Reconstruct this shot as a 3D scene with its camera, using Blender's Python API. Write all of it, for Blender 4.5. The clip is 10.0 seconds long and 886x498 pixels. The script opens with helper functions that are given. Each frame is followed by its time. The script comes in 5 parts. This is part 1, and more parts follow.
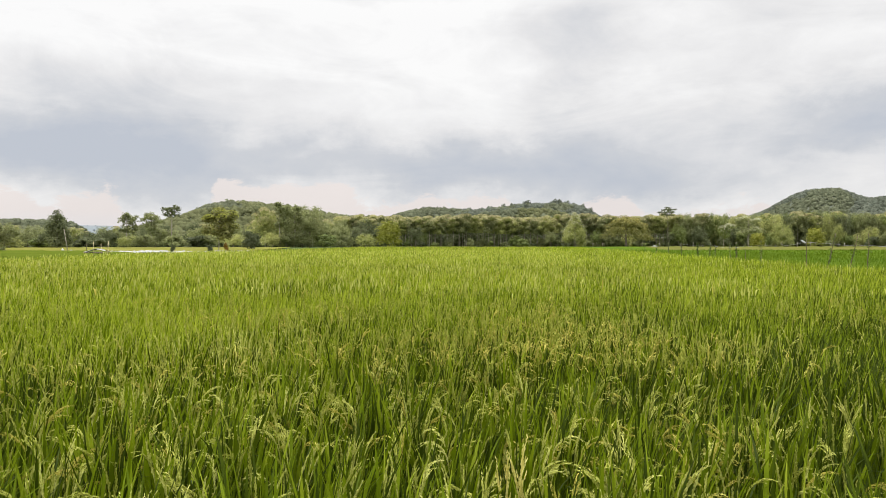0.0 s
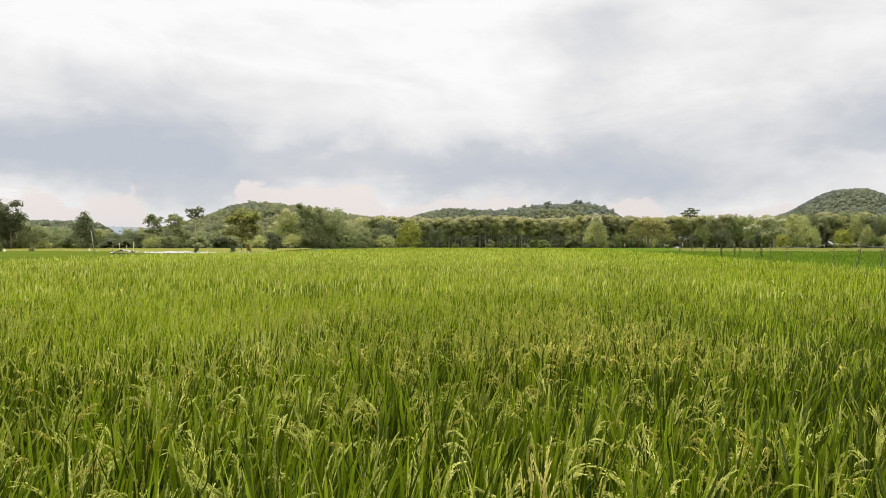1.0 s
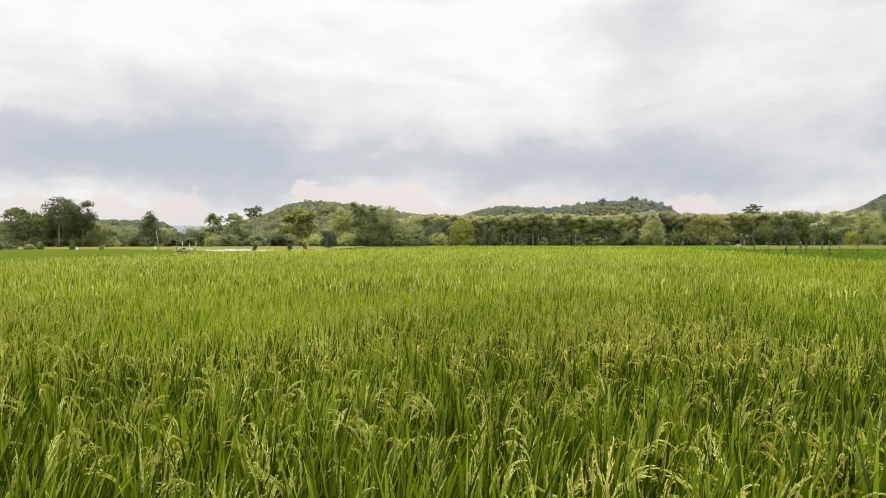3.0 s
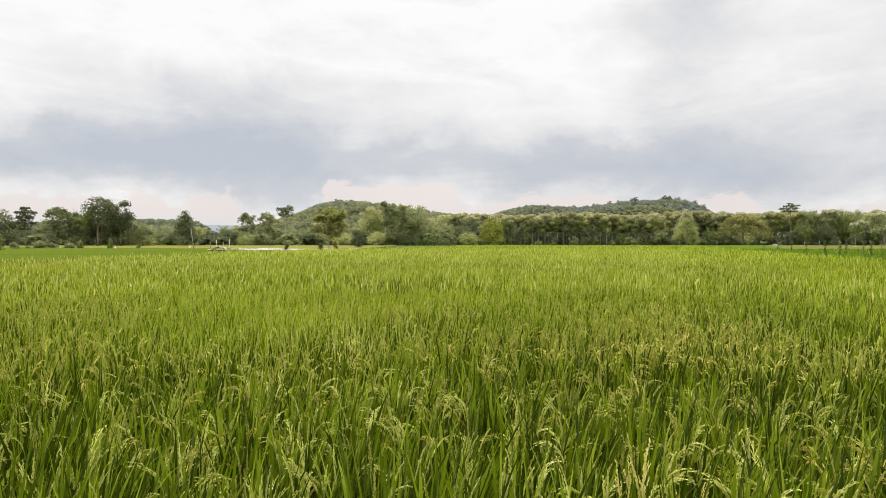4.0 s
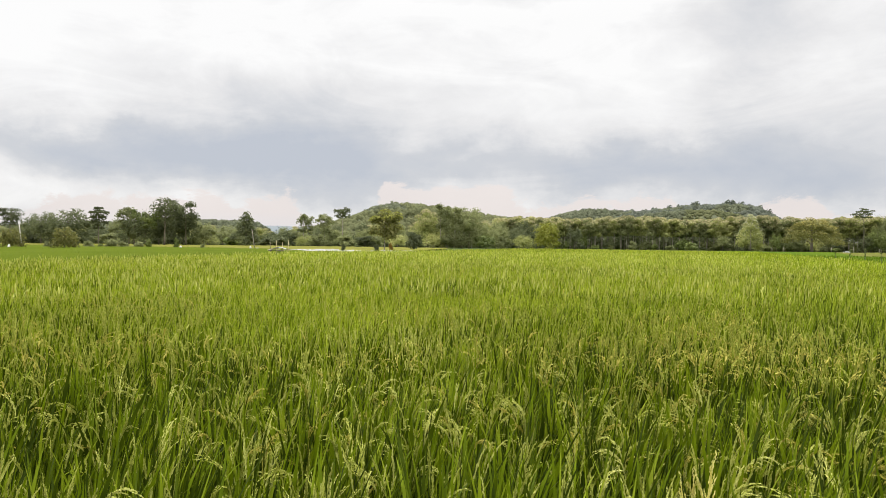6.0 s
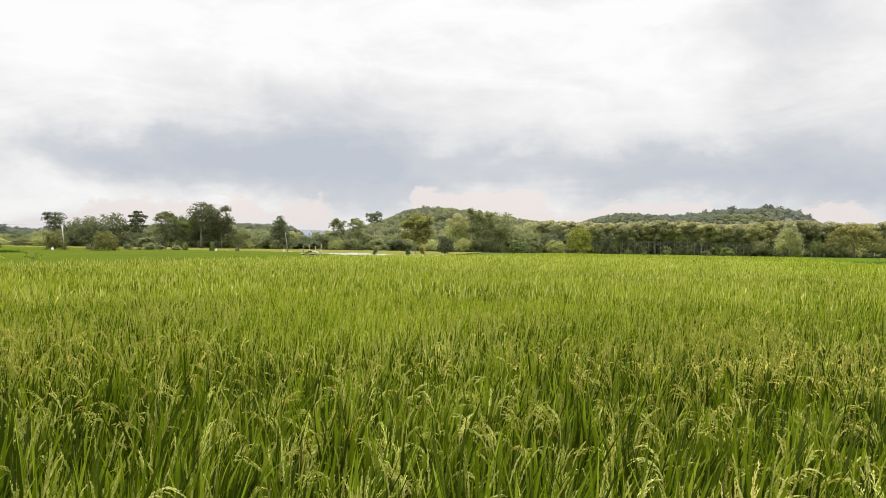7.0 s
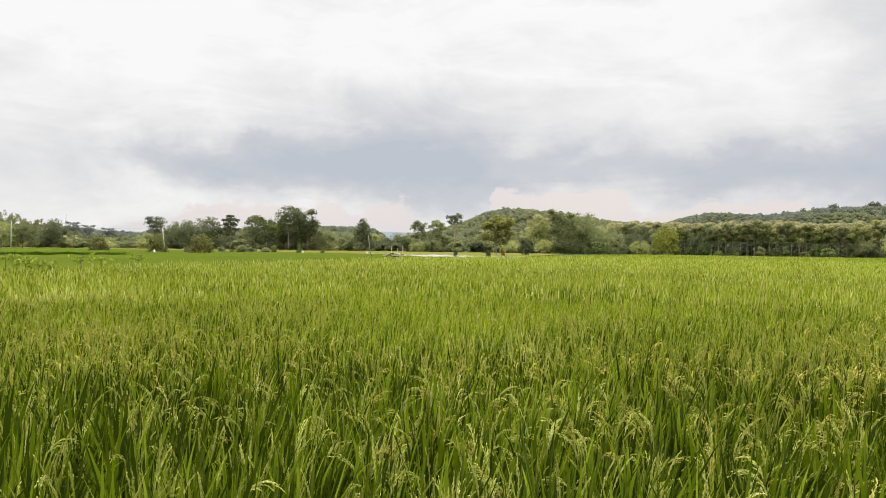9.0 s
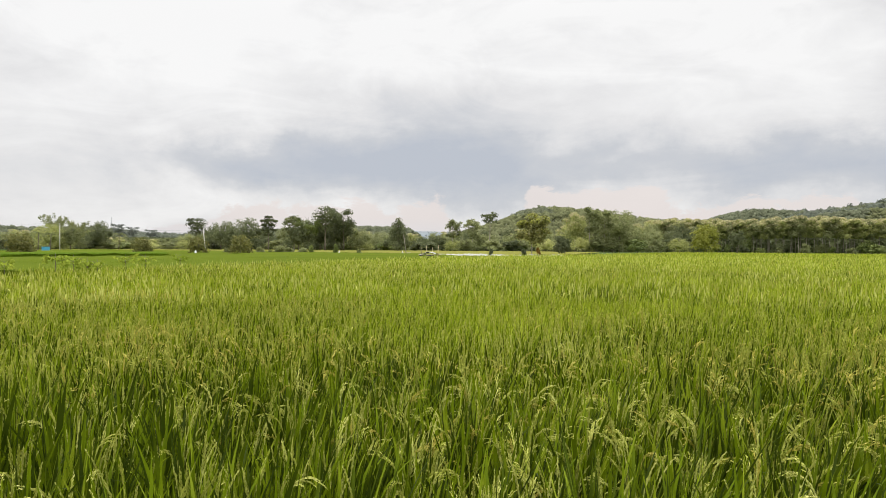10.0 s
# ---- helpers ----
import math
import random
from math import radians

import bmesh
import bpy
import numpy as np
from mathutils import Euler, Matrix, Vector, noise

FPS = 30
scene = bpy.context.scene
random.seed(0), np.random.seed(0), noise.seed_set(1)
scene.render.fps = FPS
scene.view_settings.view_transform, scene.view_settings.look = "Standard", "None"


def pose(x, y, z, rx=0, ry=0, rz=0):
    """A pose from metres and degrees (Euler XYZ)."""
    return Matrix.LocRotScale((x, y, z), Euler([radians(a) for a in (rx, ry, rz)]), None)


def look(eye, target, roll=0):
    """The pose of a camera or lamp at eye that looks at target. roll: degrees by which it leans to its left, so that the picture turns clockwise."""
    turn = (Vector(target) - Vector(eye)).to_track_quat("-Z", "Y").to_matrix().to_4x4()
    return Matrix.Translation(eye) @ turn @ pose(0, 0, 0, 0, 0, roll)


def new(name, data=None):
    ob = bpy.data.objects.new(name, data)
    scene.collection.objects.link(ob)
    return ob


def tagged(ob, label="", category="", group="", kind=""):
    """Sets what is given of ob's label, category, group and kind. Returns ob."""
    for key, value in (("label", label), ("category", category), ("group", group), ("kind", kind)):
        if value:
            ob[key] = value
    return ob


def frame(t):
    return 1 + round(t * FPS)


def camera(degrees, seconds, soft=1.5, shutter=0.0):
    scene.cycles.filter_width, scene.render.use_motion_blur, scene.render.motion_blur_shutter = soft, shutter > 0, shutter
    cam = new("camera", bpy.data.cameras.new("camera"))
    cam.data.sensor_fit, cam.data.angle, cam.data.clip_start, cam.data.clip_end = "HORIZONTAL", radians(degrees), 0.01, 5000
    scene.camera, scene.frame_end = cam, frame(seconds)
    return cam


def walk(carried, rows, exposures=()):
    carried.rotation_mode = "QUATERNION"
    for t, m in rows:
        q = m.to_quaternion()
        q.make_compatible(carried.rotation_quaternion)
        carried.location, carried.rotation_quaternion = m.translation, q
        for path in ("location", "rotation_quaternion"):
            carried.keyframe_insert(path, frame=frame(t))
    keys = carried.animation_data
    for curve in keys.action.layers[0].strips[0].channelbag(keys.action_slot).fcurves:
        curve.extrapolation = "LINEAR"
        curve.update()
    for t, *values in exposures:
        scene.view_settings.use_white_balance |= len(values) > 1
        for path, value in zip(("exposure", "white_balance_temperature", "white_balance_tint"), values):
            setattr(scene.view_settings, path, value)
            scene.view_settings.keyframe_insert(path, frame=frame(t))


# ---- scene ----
# The walk: a hand-held pan to the left from one standing place at the field's edge.
cam = camera(68.14, 10.0, soft=0.3)
PATH = [
    (0, 0.0000, -0.0000, 1.7498, -0.544, -0.000, -0.000),
    (0.5, -0.0085, 0.0056, 1.7453, -0.478, 0.143, 0.884),
    (1, -0.0125, 0.0065, 1.7476, -0.441, -0.034, 1.787),
    (1.5, -0.0169, 0.0131, 1.7423, -0.437, -0.030, 2.669),
    (2, -0.0212, 0.0140, 1.7449, -0.481, 0.038, 3.695),
    (2.5, -0.0283, 0.0216, 1.7426, -0.562, 0.064, 5.016),
    (4, -0.0545, 0.0212, 1.7394, -0.682, -0.013, 8.979),
    (4.5, -0.0570, 0.0227, 1.7418, -0.692, -0.177, 10.180),
    (5, -0.0630, 0.0205, 1.7430, -0.692, -0.605, 11.359),
    (5.5, -0.0698, 0.0184, 1.7417, -0.621, -0.710, 12.507),
    (7, -0.0992, 0.0038, 1.7447, -0.137, -0.868, 16.464),
    (7.5, -0.1060, 0.0026, 1.7460, -0.020, -1.156, 17.894),
    (8, -0.1165, -0.0007, 1.7422, 0.073, -1.092, 19.519),
    (8.5, -0.1234, -0.0075, 1.7441, -0.009, -0.795, 21.503),
    (9, -0.1343, -0.0048, 1.7459, -0.091, -0.716, 23.469),
    (9.5, -0.1392, -0.0073, 1.7456, -0.153, -0.565, 25.167),
    (10, -0.1457, -0.0104, 1.7432, -0.200, -0.324, 26.547),
]
walk(cam, [(r[0], pose(*r[1:4], 90 + r[4], r[5], r[6])) for r in PATH], exposures=[(0, 0.03), (7, 0.05), (9, 0.0), (10, -0.02)])

# ---- sky and light ----
SUN_BEARING, SUN_HEIGHT = -64.0, 56.0


def nodes_of(tree):
    tree.nodes.clear()
    return tree.nodes, tree.links


def add(tree, kind, **inputs):
    """A node with some of its inputs set: numbers are values, sockets are links."""
    n = tree.nodes.new(kind)
    for key, value in inputs.items():
        if key.startswith("i_"):
            sock = n.inputs[int(key[2:])]
        else:
            sock = n.inputs[key.replace("_", " ")]
        if hasattr(value, "is_linked"):
            tree.links.new(value, sock)
        else:
            sock.default_value = value
    return n


def calc(tree, op, a, b=0.0, c=None):
    n = tree.nodes.new("ShaderNodeMath")
    n.operation = op
    for sock, v in zip(n.inputs, (a, b, c)):
        if v is None:
            continue
        if hasattr(v, "is_linked"):
            tree.links.new(v, sock)
        else:
            sock.default_value = v
    return n.outputs[0]


def mixed(tree, fac, a, b, blend="MIX"):
    n = tree.nodes.new("ShaderNodeMix")
    n.data_type, n.blend_type = "RGBA", blend
    for sock, v in ((n.inputs[0], fac), (n.inputs[6], a), (n.inputs[7], b)):
        if hasattr(v, "is_linked"):
            tree.links.new(v, sock)
        else:
            sock.default_value = v if not isinstance(v, tuple) else (*v[:3], 1.0)
    return n.outputs[2]


def ramp(tree, fac, *stops):
    n = tree.nodes.new("ShaderNodeValToRGB")
    el = n.color_ramp.elements
    while len(el) < len(stops):
        el.new(0.5)
    for e, (p, c) in zip(el, stops):
        e.position = p
        e.color = (*c, 1.0) if not isinstance(c, float) else (c, c, c, 1.0)
    tree.links.new(fac, n.inputs[0])
    return n.outputs[0]


def smooth(tree, x, lo, hi):
    n = tree.nodes.new("ShaderNodeMapRange")
    n.interpolation_type = "SMOOTHSTEP"
    for i, v in enumerate((x, lo, hi, 0.0, 1.0)):
        if hasattr(v, "is_linked"):
            tree.links.new(v, n.inputs[i])
        else:
            n.inputs[i].default_value = v
    return n.outputs[0]


def make_world():
    world = bpy.data.worlds.new("overcast_sky")
    scene.world = world
    world.use_nodes = True
    t = world.node_tree
    nodes_of(t)
    sky = t.nodes.new("ShaderNodeTexSky")
    sky.sky_type, sky.sun_disc = "NISHITA", False
    sky.sun_elevation, sky.sun_rotation = radians(SUN_HEIGHT), radians(SUN_BEARING)
    clear = mixed(t, 1.0, sky.outputs[0], (0.1, 0.1, 0.1), "MULTIPLY")
    way = t.nodes.new("ShaderNodeTexCoord").outputs["Generated"]
    sep = t.nodes.new("ShaderNodeSeparateXYZ")
    t.links.new(way, sep.inputs[0])
    x, y, z = sep.outputs
    az = calc(t, "MULTIPLY", calc(t, "ARCTAN2", x, y), 57.2958)
    el = calc(t, "MULTIPLY", calc(t, "ARCSINE", z), 57.2958)
    # cloud noise: flat banks, seen ever more edge-on towards the horizon
    def field(sx, sy, off):
        c = t.nodes.new("ShaderNodeCombineXYZ")
        t.links.new(calc(t, "MULTIPLY", az, sx), c.inputs[0])
        t.links.new(calc(t, "MULTIPLY", el, sy), c.inputs[1])
        c.inputs[2].default_value = off
        return c.outputs[0]
    def fbm(vec, scale, detail, rough=0.55, twist=0.0):
        n = add(t, "ShaderNodeTexNoise", Vector=vec, Scale=scale, Detail=detail, Roughness=rough, Distortion=twist)
        return n.outputs["Fac"]
    big = fbm(field(0.055, 0.13, 3.1), 1.0, 6.0, 0.5, 0.4)
    streak = fbm(field(0.07, 0.22, 7.7), 1.0, 7.0, 0.58, 0.9)
    fine = fbm(field(0.20, 0.36, 1.3), 1.0, 8.0, 0.6, 0.5)
    wa = calc(t, "MULTIPLY", calc(t, "SUBTRACT", fbm(field(0.11, 0.16, 11.0), 1.0, 5.0), 0.5), 14.0)
    we = calc(t, "MULTIPLY", calc(t, "SUBTRACT", fbm(field(0.16, 0.2, 23.0), 1.0, 6.0, 0.6), 0.5), 6.0)
    az_w, el_w = calc(t, "ADD", az, wa), calc(t, "ADD", el, we)
    def bank(b, e, rb, re, amount):
        u = calc(t, "DIVIDE", calc(t, "SUBTRACT", az_w, b), rb)
        v = calc(t, "DIVIDE", calc(t, "SUBTRACT", el_w, e), re)
        r2 = calc(t, "ADD", calc(t, "MULTIPLY", u, u), calc(t, "MULTIPLY", v, v))
        return calc(t, "MULTIPLY", calc(t, "EXPONENT", calc(t, "MULTIPLY", r2, -1.0)), amount)
    # cloud banks: bearing, height, half width, half height (degrees), depth of grey
    grey = None
    for row in BANKS:
        g = bank(*row)
        grey = g if grey is None else calc(t, "ADD", grey, g)
    grey = calc(t, "ADD", calc(t, "ADD", grey, 0.10), calc(t, "MULTIPLY", calc(t, "SUBTRACT", big, 0.5), 0.55))
    grey = calc(t, "ADD", grey, calc(t, "MULTIPLY", calc(t, "SUBTRACT", streak, 0.5), 0.72))
    grey = calc(t, "ADD", grey, calc(t, "MULTIPLY", calc(t, "SUBTRACT", fine, 0.5), 0.32))
    # the cloud thickens towards the horizon
    grey = calc(t, "ADD", grey, calc(t, "MULTIPLY", smooth(t, el, 17.0, 4.0), 0.16))
    cloud = ramp(t, grey, *CLOUD_RAMP)
    # brightening towards the zenith, as under a whole overcast
    lift = calc(t, "ADD", 1.0, calc(t, "MULTIPLY", smooth(t, el, 18.0, 65.0), ZENITH))
    cloud = mixed(t, 1.0, cloud, lift, "MULTIPLY")
    # the pale gap under the cloud base, with a ragged upper edge
    edge = calc(t, "MULTIPLY", calc(t, "SUBTRACT", fbm(field(0.26, 0.5, 41.0), 1.0, 8.0, 0.68, 0.3), 0.5), 5.5)
    run = ramp(t, calc(t, "MULTIPLY", calc(t, "ADD", az, 70.0), 1 / 120), *[((b + 70) / 120, e / 10) for b, e in CLOUD_BASE])
    edge = calc(t, "ADD", edge, calc(t, "MULTIPLY", run, 10.0))
    gap = calc(t, "SUBTRACT", 1.0, smooth(t, calc(t, "SUBTRACT", el, edge), -0.45, 0.3))
    pale = ramp(t, calc(t, "MULTIPLY", calc(t, "ADD", el, 0.0), 0.1), (0.0, (0.70, 0.70, 0.74)), (0.25, (0.80, 0.73, 0.71)), (0.6, (0.86, 0.785, 0.755)))
    cloud = mixed(t, calc(t, "MULTIPLY", gap, 0.85), cloud, pale)
    whole = mixed(t, 0.97, clear, cloud)
    back = add(t, "ShaderNodeBackground", Color=whole, Strength=SKY_STRENGTH)
    out = t.nodes.new("ShaderNodeOutputWorld")
    t.links.new(back.outputs[0], out.inputs[0])


SKY_STRENGTH, ZENITH = 1.0, 3.1
CLOUD_RAMP = ((0.0, (0.965, 0.96, 0.955)), (0.30, (0.805, 0.80, 0.805)), (0.62, (0.615, 0.632, 0.668)), (0.95, (0.52, 0.555, 0.622)))
BANKS = (
    (-27, 7.5, 11, 3.6, 0.52), (-12, 7.5, 14, 2.0, 0.28), (6, 6.5, 13, 2.2, 0.36), (18, 4.6, 9, 1.6, 0.35),
    (10.5, 17, 5, 6, 0.22), (4.5, 15, 3.2, 6, -0.07), (-33, 6.5, 9, 2.4, 0.28), (-41, 6.5, 6, 2.0, 0.26), (-47, 7, 6, 2.5, 0.15), (1, 6.5, 7, 2.5, 0.18), (34, 9, 7, 1.8, 0.22), (-22, 12.5, 12, 2.0, 0.20), (32, 9, 9, 2.2, 0.32), (-48, 7, 11, 2.2, 0.25),
    (-22, 4.6, 4.0, 2.4, 0.28), (-3, 12, 7, 8, -0.05), (-50, 17, 14, 7, -0.22), (24, 9, 20, 8, 0.15),
)
# the lower edge of the cloud: bearing and height in degrees
CLOUD_BASE = ((-62, 0.3), (-52, 0.6), (-47, 1.8), (-45, 3.4), (-41, 3.6), (-36, 3.5), (-34.2, 4.2), (-33, 4.0), (-31.5, 2.8), (-29, 3.6), (-27.3, 4.5), (-26.3, 3.4), (-25.2, 1.6), (-20.5, 1.6),
              (-19, 4.8), (-14, 5.3), (-9.5, 5.3), (-7.4, 4.0), (-4.5, 3.3), (1, 4.0), (5.8, 4.2), (6.6, 2.2), (11, 2.4), (12.2, 3.7), (16, 3.9), (17, 2.0), (20, 2.4), (24, 3.1), (31, 2.6))
make_world()

sun = bpy.data.lights.new("sun", "SUN")
sun.energy, sun.angle, sun.color = 1.5, radians(20), (1.0, 0.94, 0.82)
sun_ob = new("sun", sun)
sb, sh = radians(SUN_BEARING), radians(SUN_HEIGHT)
sun_ob.matrix_world = look((math.sin(sb) * math.cos(sh) * 900, math.cos(sb) * math.cos(sh) * 900, math.sin(sh) * 900), (0, 0, 0))


# ---- materials ----
def material(name):
    m = bpy.data.materials.new(name)
    m.use_nodes = True
    nodes_of(m.node_tree)
    return m, m.node_tree


def finish(t, colour, rough=0.6, spec=0.3, translucent=0.0, bump=None, bump_size=0.01, metal=0.0):
    p = add(t, "ShaderNodeBsdfPrincipled", Base_Color=colour, Roughness=rough, Metallic=metal)
    p.inputs["Specular IOR Level"].default_value = spec
    if bump is not None:
        b = add(t, "ShaderNodeBump", Height=bump, Distance=bump_size, Strength=0.8)
        t.links.new(b.outputs[0], p.inputs["Normal"])
    shader = p.outputs[0]
    if translucent:
        tr = add(t, "ShaderNodeBsdfTranslucent", Color=colour)
        mx = add(t, "ShaderNodeMixShader", i_0=translucent, i_1=shader, i_2=tr.outputs[0])
        shader = mx.outputs[0]
    out = t.nodes.new("ShaderNodeOutputMaterial")
    t.links.new(shader, out.inputs[0])


def position(t):
    return t.nodes.new("ShaderNodeNewGeometry").outputs["Position"]


def tnoise(t, vec, scale, detail=4.0, rough=0.55):
    return add(t, "ShaderNodeTexNoise", Vector=vec, Scale=scale, Detail=detail, Roughness=rough).outputs["Fac"]


def leafy(name, dark, mid, light, translucent=0.3, patch=0.25, rough=0.55, spec=0.3, per_object=0.0, grain=0.0, single=0.6, edge=0.0):
    """Foliage: each blade or leaf has its own tone, and broad patches drift over the stand."""
    m, t = material(name)
    g = t.nodes.new("ShaderNodeNewGeometry")
    f = g.outputs["Random Per Island"]
    broad = tnoise(t, g.outputs["Position"], patch, 3.0)
    f = calc(t, "ADD", calc(t, "MULTIPLY", f, single), calc(t, "MULTIPLY", calc(t, "SUBTRACT", broad, 0.5), 1.1))
    f = calc(t, "ADD", f, 0.5 - 0.5 * single)
    if per_object:
        r = t.nodes.new("ShaderNodeObjectInfo").outputs["Random"]
        f = calc(t, "ADD", f, calc(t, "MULTIPLY", calc(t, "SUBTRACT", r, 0.5), per_object))
    if grain:
        f = calc(t, "ADD", f, calc(t, "MULTIPLY", calc(t, "SUBTRACT", tnoise(t, g.outputs["Position"], grain, 3.0), 0.5), 0.8))
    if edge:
        # painted shade: leaf colour darker along the standing bund and near corner, lighter beyond
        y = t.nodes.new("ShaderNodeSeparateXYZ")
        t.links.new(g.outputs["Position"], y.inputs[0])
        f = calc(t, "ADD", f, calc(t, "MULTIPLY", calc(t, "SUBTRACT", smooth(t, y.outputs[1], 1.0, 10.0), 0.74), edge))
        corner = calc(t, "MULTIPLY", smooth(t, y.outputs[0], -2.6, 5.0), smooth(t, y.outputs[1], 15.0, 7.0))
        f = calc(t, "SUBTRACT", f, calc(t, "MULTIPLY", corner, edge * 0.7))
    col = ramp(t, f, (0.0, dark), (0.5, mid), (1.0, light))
    finish(t, col, rough, spec, translucent)
    return m


def earthy(name, a, b, scale=0.5, rough=0.95, c=None):
    m, t = material(name)
    p = position(t)
    n1, n2 = tnoise(t, p, scale, 6.0), tnoise(t, p, scale * 14, 5.0)
    f = calc(t, "ADD", calc(t, "MULTIPLY", n1, 0.7), calc(t, "MULTIPLY", n2, 0.3))
    stops = [(0.32, a), (0.66, b)] + ([(0.78, c)] if c else [])
    finish(t, ramp(t, f, *stops), rough, 0.15, bump=n2, bump_size=0.03)
    return m


def barky(name, a, b, scale=6.0):
    m, t = material(name)
    p = t.nodes.new("ShaderNodeTexCoord").outputs["Object"]
    mp = add(t, "ShaderNodeMapping", Vector=p, Scale=(1, 1, 0.25))
    n = tnoise(t, mp.outputs[0], scale, 6.0, 0.65)
    finish(t, ramp(t, n, (0.3, a), (0.7, b)), 0.9, 0.15, bump=n, bump_size=0.03)
    return m


# edge paints shade into the colour of the nearer leaves
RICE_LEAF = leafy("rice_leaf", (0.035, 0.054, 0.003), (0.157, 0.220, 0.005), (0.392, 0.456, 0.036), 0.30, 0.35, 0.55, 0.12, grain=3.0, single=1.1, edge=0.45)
RICE_STRAW = leafy("rice_straw", (0.20, 0.19, 0.05), (0.32, 0.28, 0.09), (0.42, 0.36, 0.14), 0.25, 0.5)
RICE_GRAIN = leafy("rice_grain", (0.25, 0.275, 0.035), (0.40, 0.42, 0.08), (0.60, 0.60, 0.19), 0.2, 0.5, 0.7, 0.1, 0.5)
RICE_RIPE = leafy("ripe_rice_grain", (0.24, 0.22, 0.03), (0.39, 0.35, 0.06), (0.54, 0.49, 0.12), 0.2, 0.5, 0.7, 0.1, 0.5)
RICE_BLEACHED = leafy("bleached_rice_grain", (0.52, 0.47, 0.11), (0.66, 0.60, 0.17), (0.80, 0.74, 0.28), 0.2, 0.5, 0.7, 0.1)
YOUNG_RICE = leafy("young_rice_leaf", (0.098, 0.141, 0.011), (0.129, 0.175, 0.014), (0.167, 0.212, 0.022), 0.45, 0.08, 0.9, 0.02)
DEEP_RICE = leafy("deep_green_rice_leaf", (0.0644, 0.112, 0.00736), (0.0883, 0.143, 0.0092), (0.12, 0.175, 0.0147), 0.25, 0.08, 0.9, 0.02)
RIPE_RICE = leafy("ripe_rice_leaf", (0.105, 0.120, 0.022), (0.150, 0.158, 0.034), (0.200, 0.196, 0.055), 0.3, 0.06, 0.9, 0.02)
PALE_RICE = leafy("ripening_rice_leaf", (0.174, 0.180, 0.030), (0.222, 0.218, 0.048), (0.276, 0.258, 0.072), 0.3, 0.06, 0.9, 0.02)
# broadleaf, dark and teak foliage: tones raised and greyed to stand in for haze
LEAF_MIXED = leafy("broadleaf_foliage", (0.146, 0.165, 0.066), (0.240, 0.260, 0.108), (0.374, 0.397, 0.180), 0.6, 0.06, 0.6, 0.25, 0.45)
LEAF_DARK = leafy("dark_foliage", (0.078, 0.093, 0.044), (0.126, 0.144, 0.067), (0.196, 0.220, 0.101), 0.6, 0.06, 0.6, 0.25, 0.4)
LEAF_BRIGHT = leafy("yellow_green_foliage", (0.164, 0.187, 0.0198), (0.264, 0.275, 0.0385), (0.373, 0.373, 0.0768), 0.35, 0.2, 0.6, 0.25, 0.2)
LEAF_FRESH = leafy("fresh_green_foliage", (0.095, 0.130, 0.032), (0.155, 0.190, 0.048), (0.230, 0.262, 0.080), 0.35, 0.2, 0.6, 0.25, 0.2)
LEAF_TEAK = leafy("teak_foliage", (0.220, 0.245, 0.081), (0.362, 0.385, 0.130), (0.568, 0.565, 0.233), 0.6, 0.05, 0.65, 0.2, 0.4)
TEAK_BLOOM = leafy("teak_blossom", (0.32, 0.285, 0.14), (0.43, 0.385, 0.205), (0.55, 0.50, 0.30), 0.2, 0.1, 0.8, 0.1, 0.3)
LEAF_OLIVE = leafy("olive_foliage", (0.092, 0.101, 0.026), (0.163, 0.163, 0.044), (0.264, 0.251, 0.075), 0.4, 0.06, 0.6, 0.25, 0.3)
AMBER_BLOOM = leafy("amber_leaf_tips", (0.26, 0.22, 0.055), (0.36, 0.31, 0.085), (0.46, 0.40, 0.13), 0.2, 0.1, 0.8, 0.1, 0.3)
WHITE_BLOOM = leafy("cream_blossom", (0.38, 0.38, 0.24), (0.52, 0.51, 0.36), (0.68, 0.66, 0.50), 0.2, 0.1, 0.8, 0.1, 0.3)
LEAF_VINE = leafy("bean_vine_foliage", (0.049, 0.077, 0.017), (0.091, 0.133, 0.028), (0.154, 0.203, 0.049), 0.3, 0.2, 0.6, 0.25, 0.2)
LEAF_CASSAVA = leafy("cassava_foliage", (0.138, 0.194, 0.019), (0.227, 0.292, 0.033), (0.389, 0.438, 0.065), 0.3, 0.2, 0.8, 0.03)
LEAF_RUST = leafy("orange_brown_foliage", (0.14, 0.08, 0.02), (0.28, 0.17, 0.03), (0.42, 0.26, 0.04), 0.25, 0.2)
# haze is painted into these hill and far-tree colours: greyer, bluer, paler
HILL_WOOD = leafy("hazed_hillside_woodland", (0.142, 0.161, 0.103), (0.183, 0.201, 0.128), (0.231, 0.248, 0.155), 0.45, 0.012, 0.95, 0.03, grain=0.2, single=0.5)
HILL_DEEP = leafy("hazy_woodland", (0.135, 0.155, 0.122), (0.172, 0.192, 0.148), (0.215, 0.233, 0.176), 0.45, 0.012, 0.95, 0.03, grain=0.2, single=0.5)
HILL_PALE = leafy("hazed_hillside_regrowth", (0.151, 0.168, 0.085), (0.196, 0.210, 0.105), (0.251, 0.259, 0.131), 0.45, 0.012, 0.95, 0.03, grain=0.2, single=0.5)
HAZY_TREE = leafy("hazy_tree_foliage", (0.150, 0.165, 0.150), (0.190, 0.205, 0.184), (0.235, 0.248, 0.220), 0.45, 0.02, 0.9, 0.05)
HILL_FAR = leafy("hazed_distant_woodland", (0.150, 0.174, 0.188), (0.170, 0.194, 0.208), (0.190, 0.212, 0.226), 0.0, 0.004, 0.95, 0.05, grain=0.05)
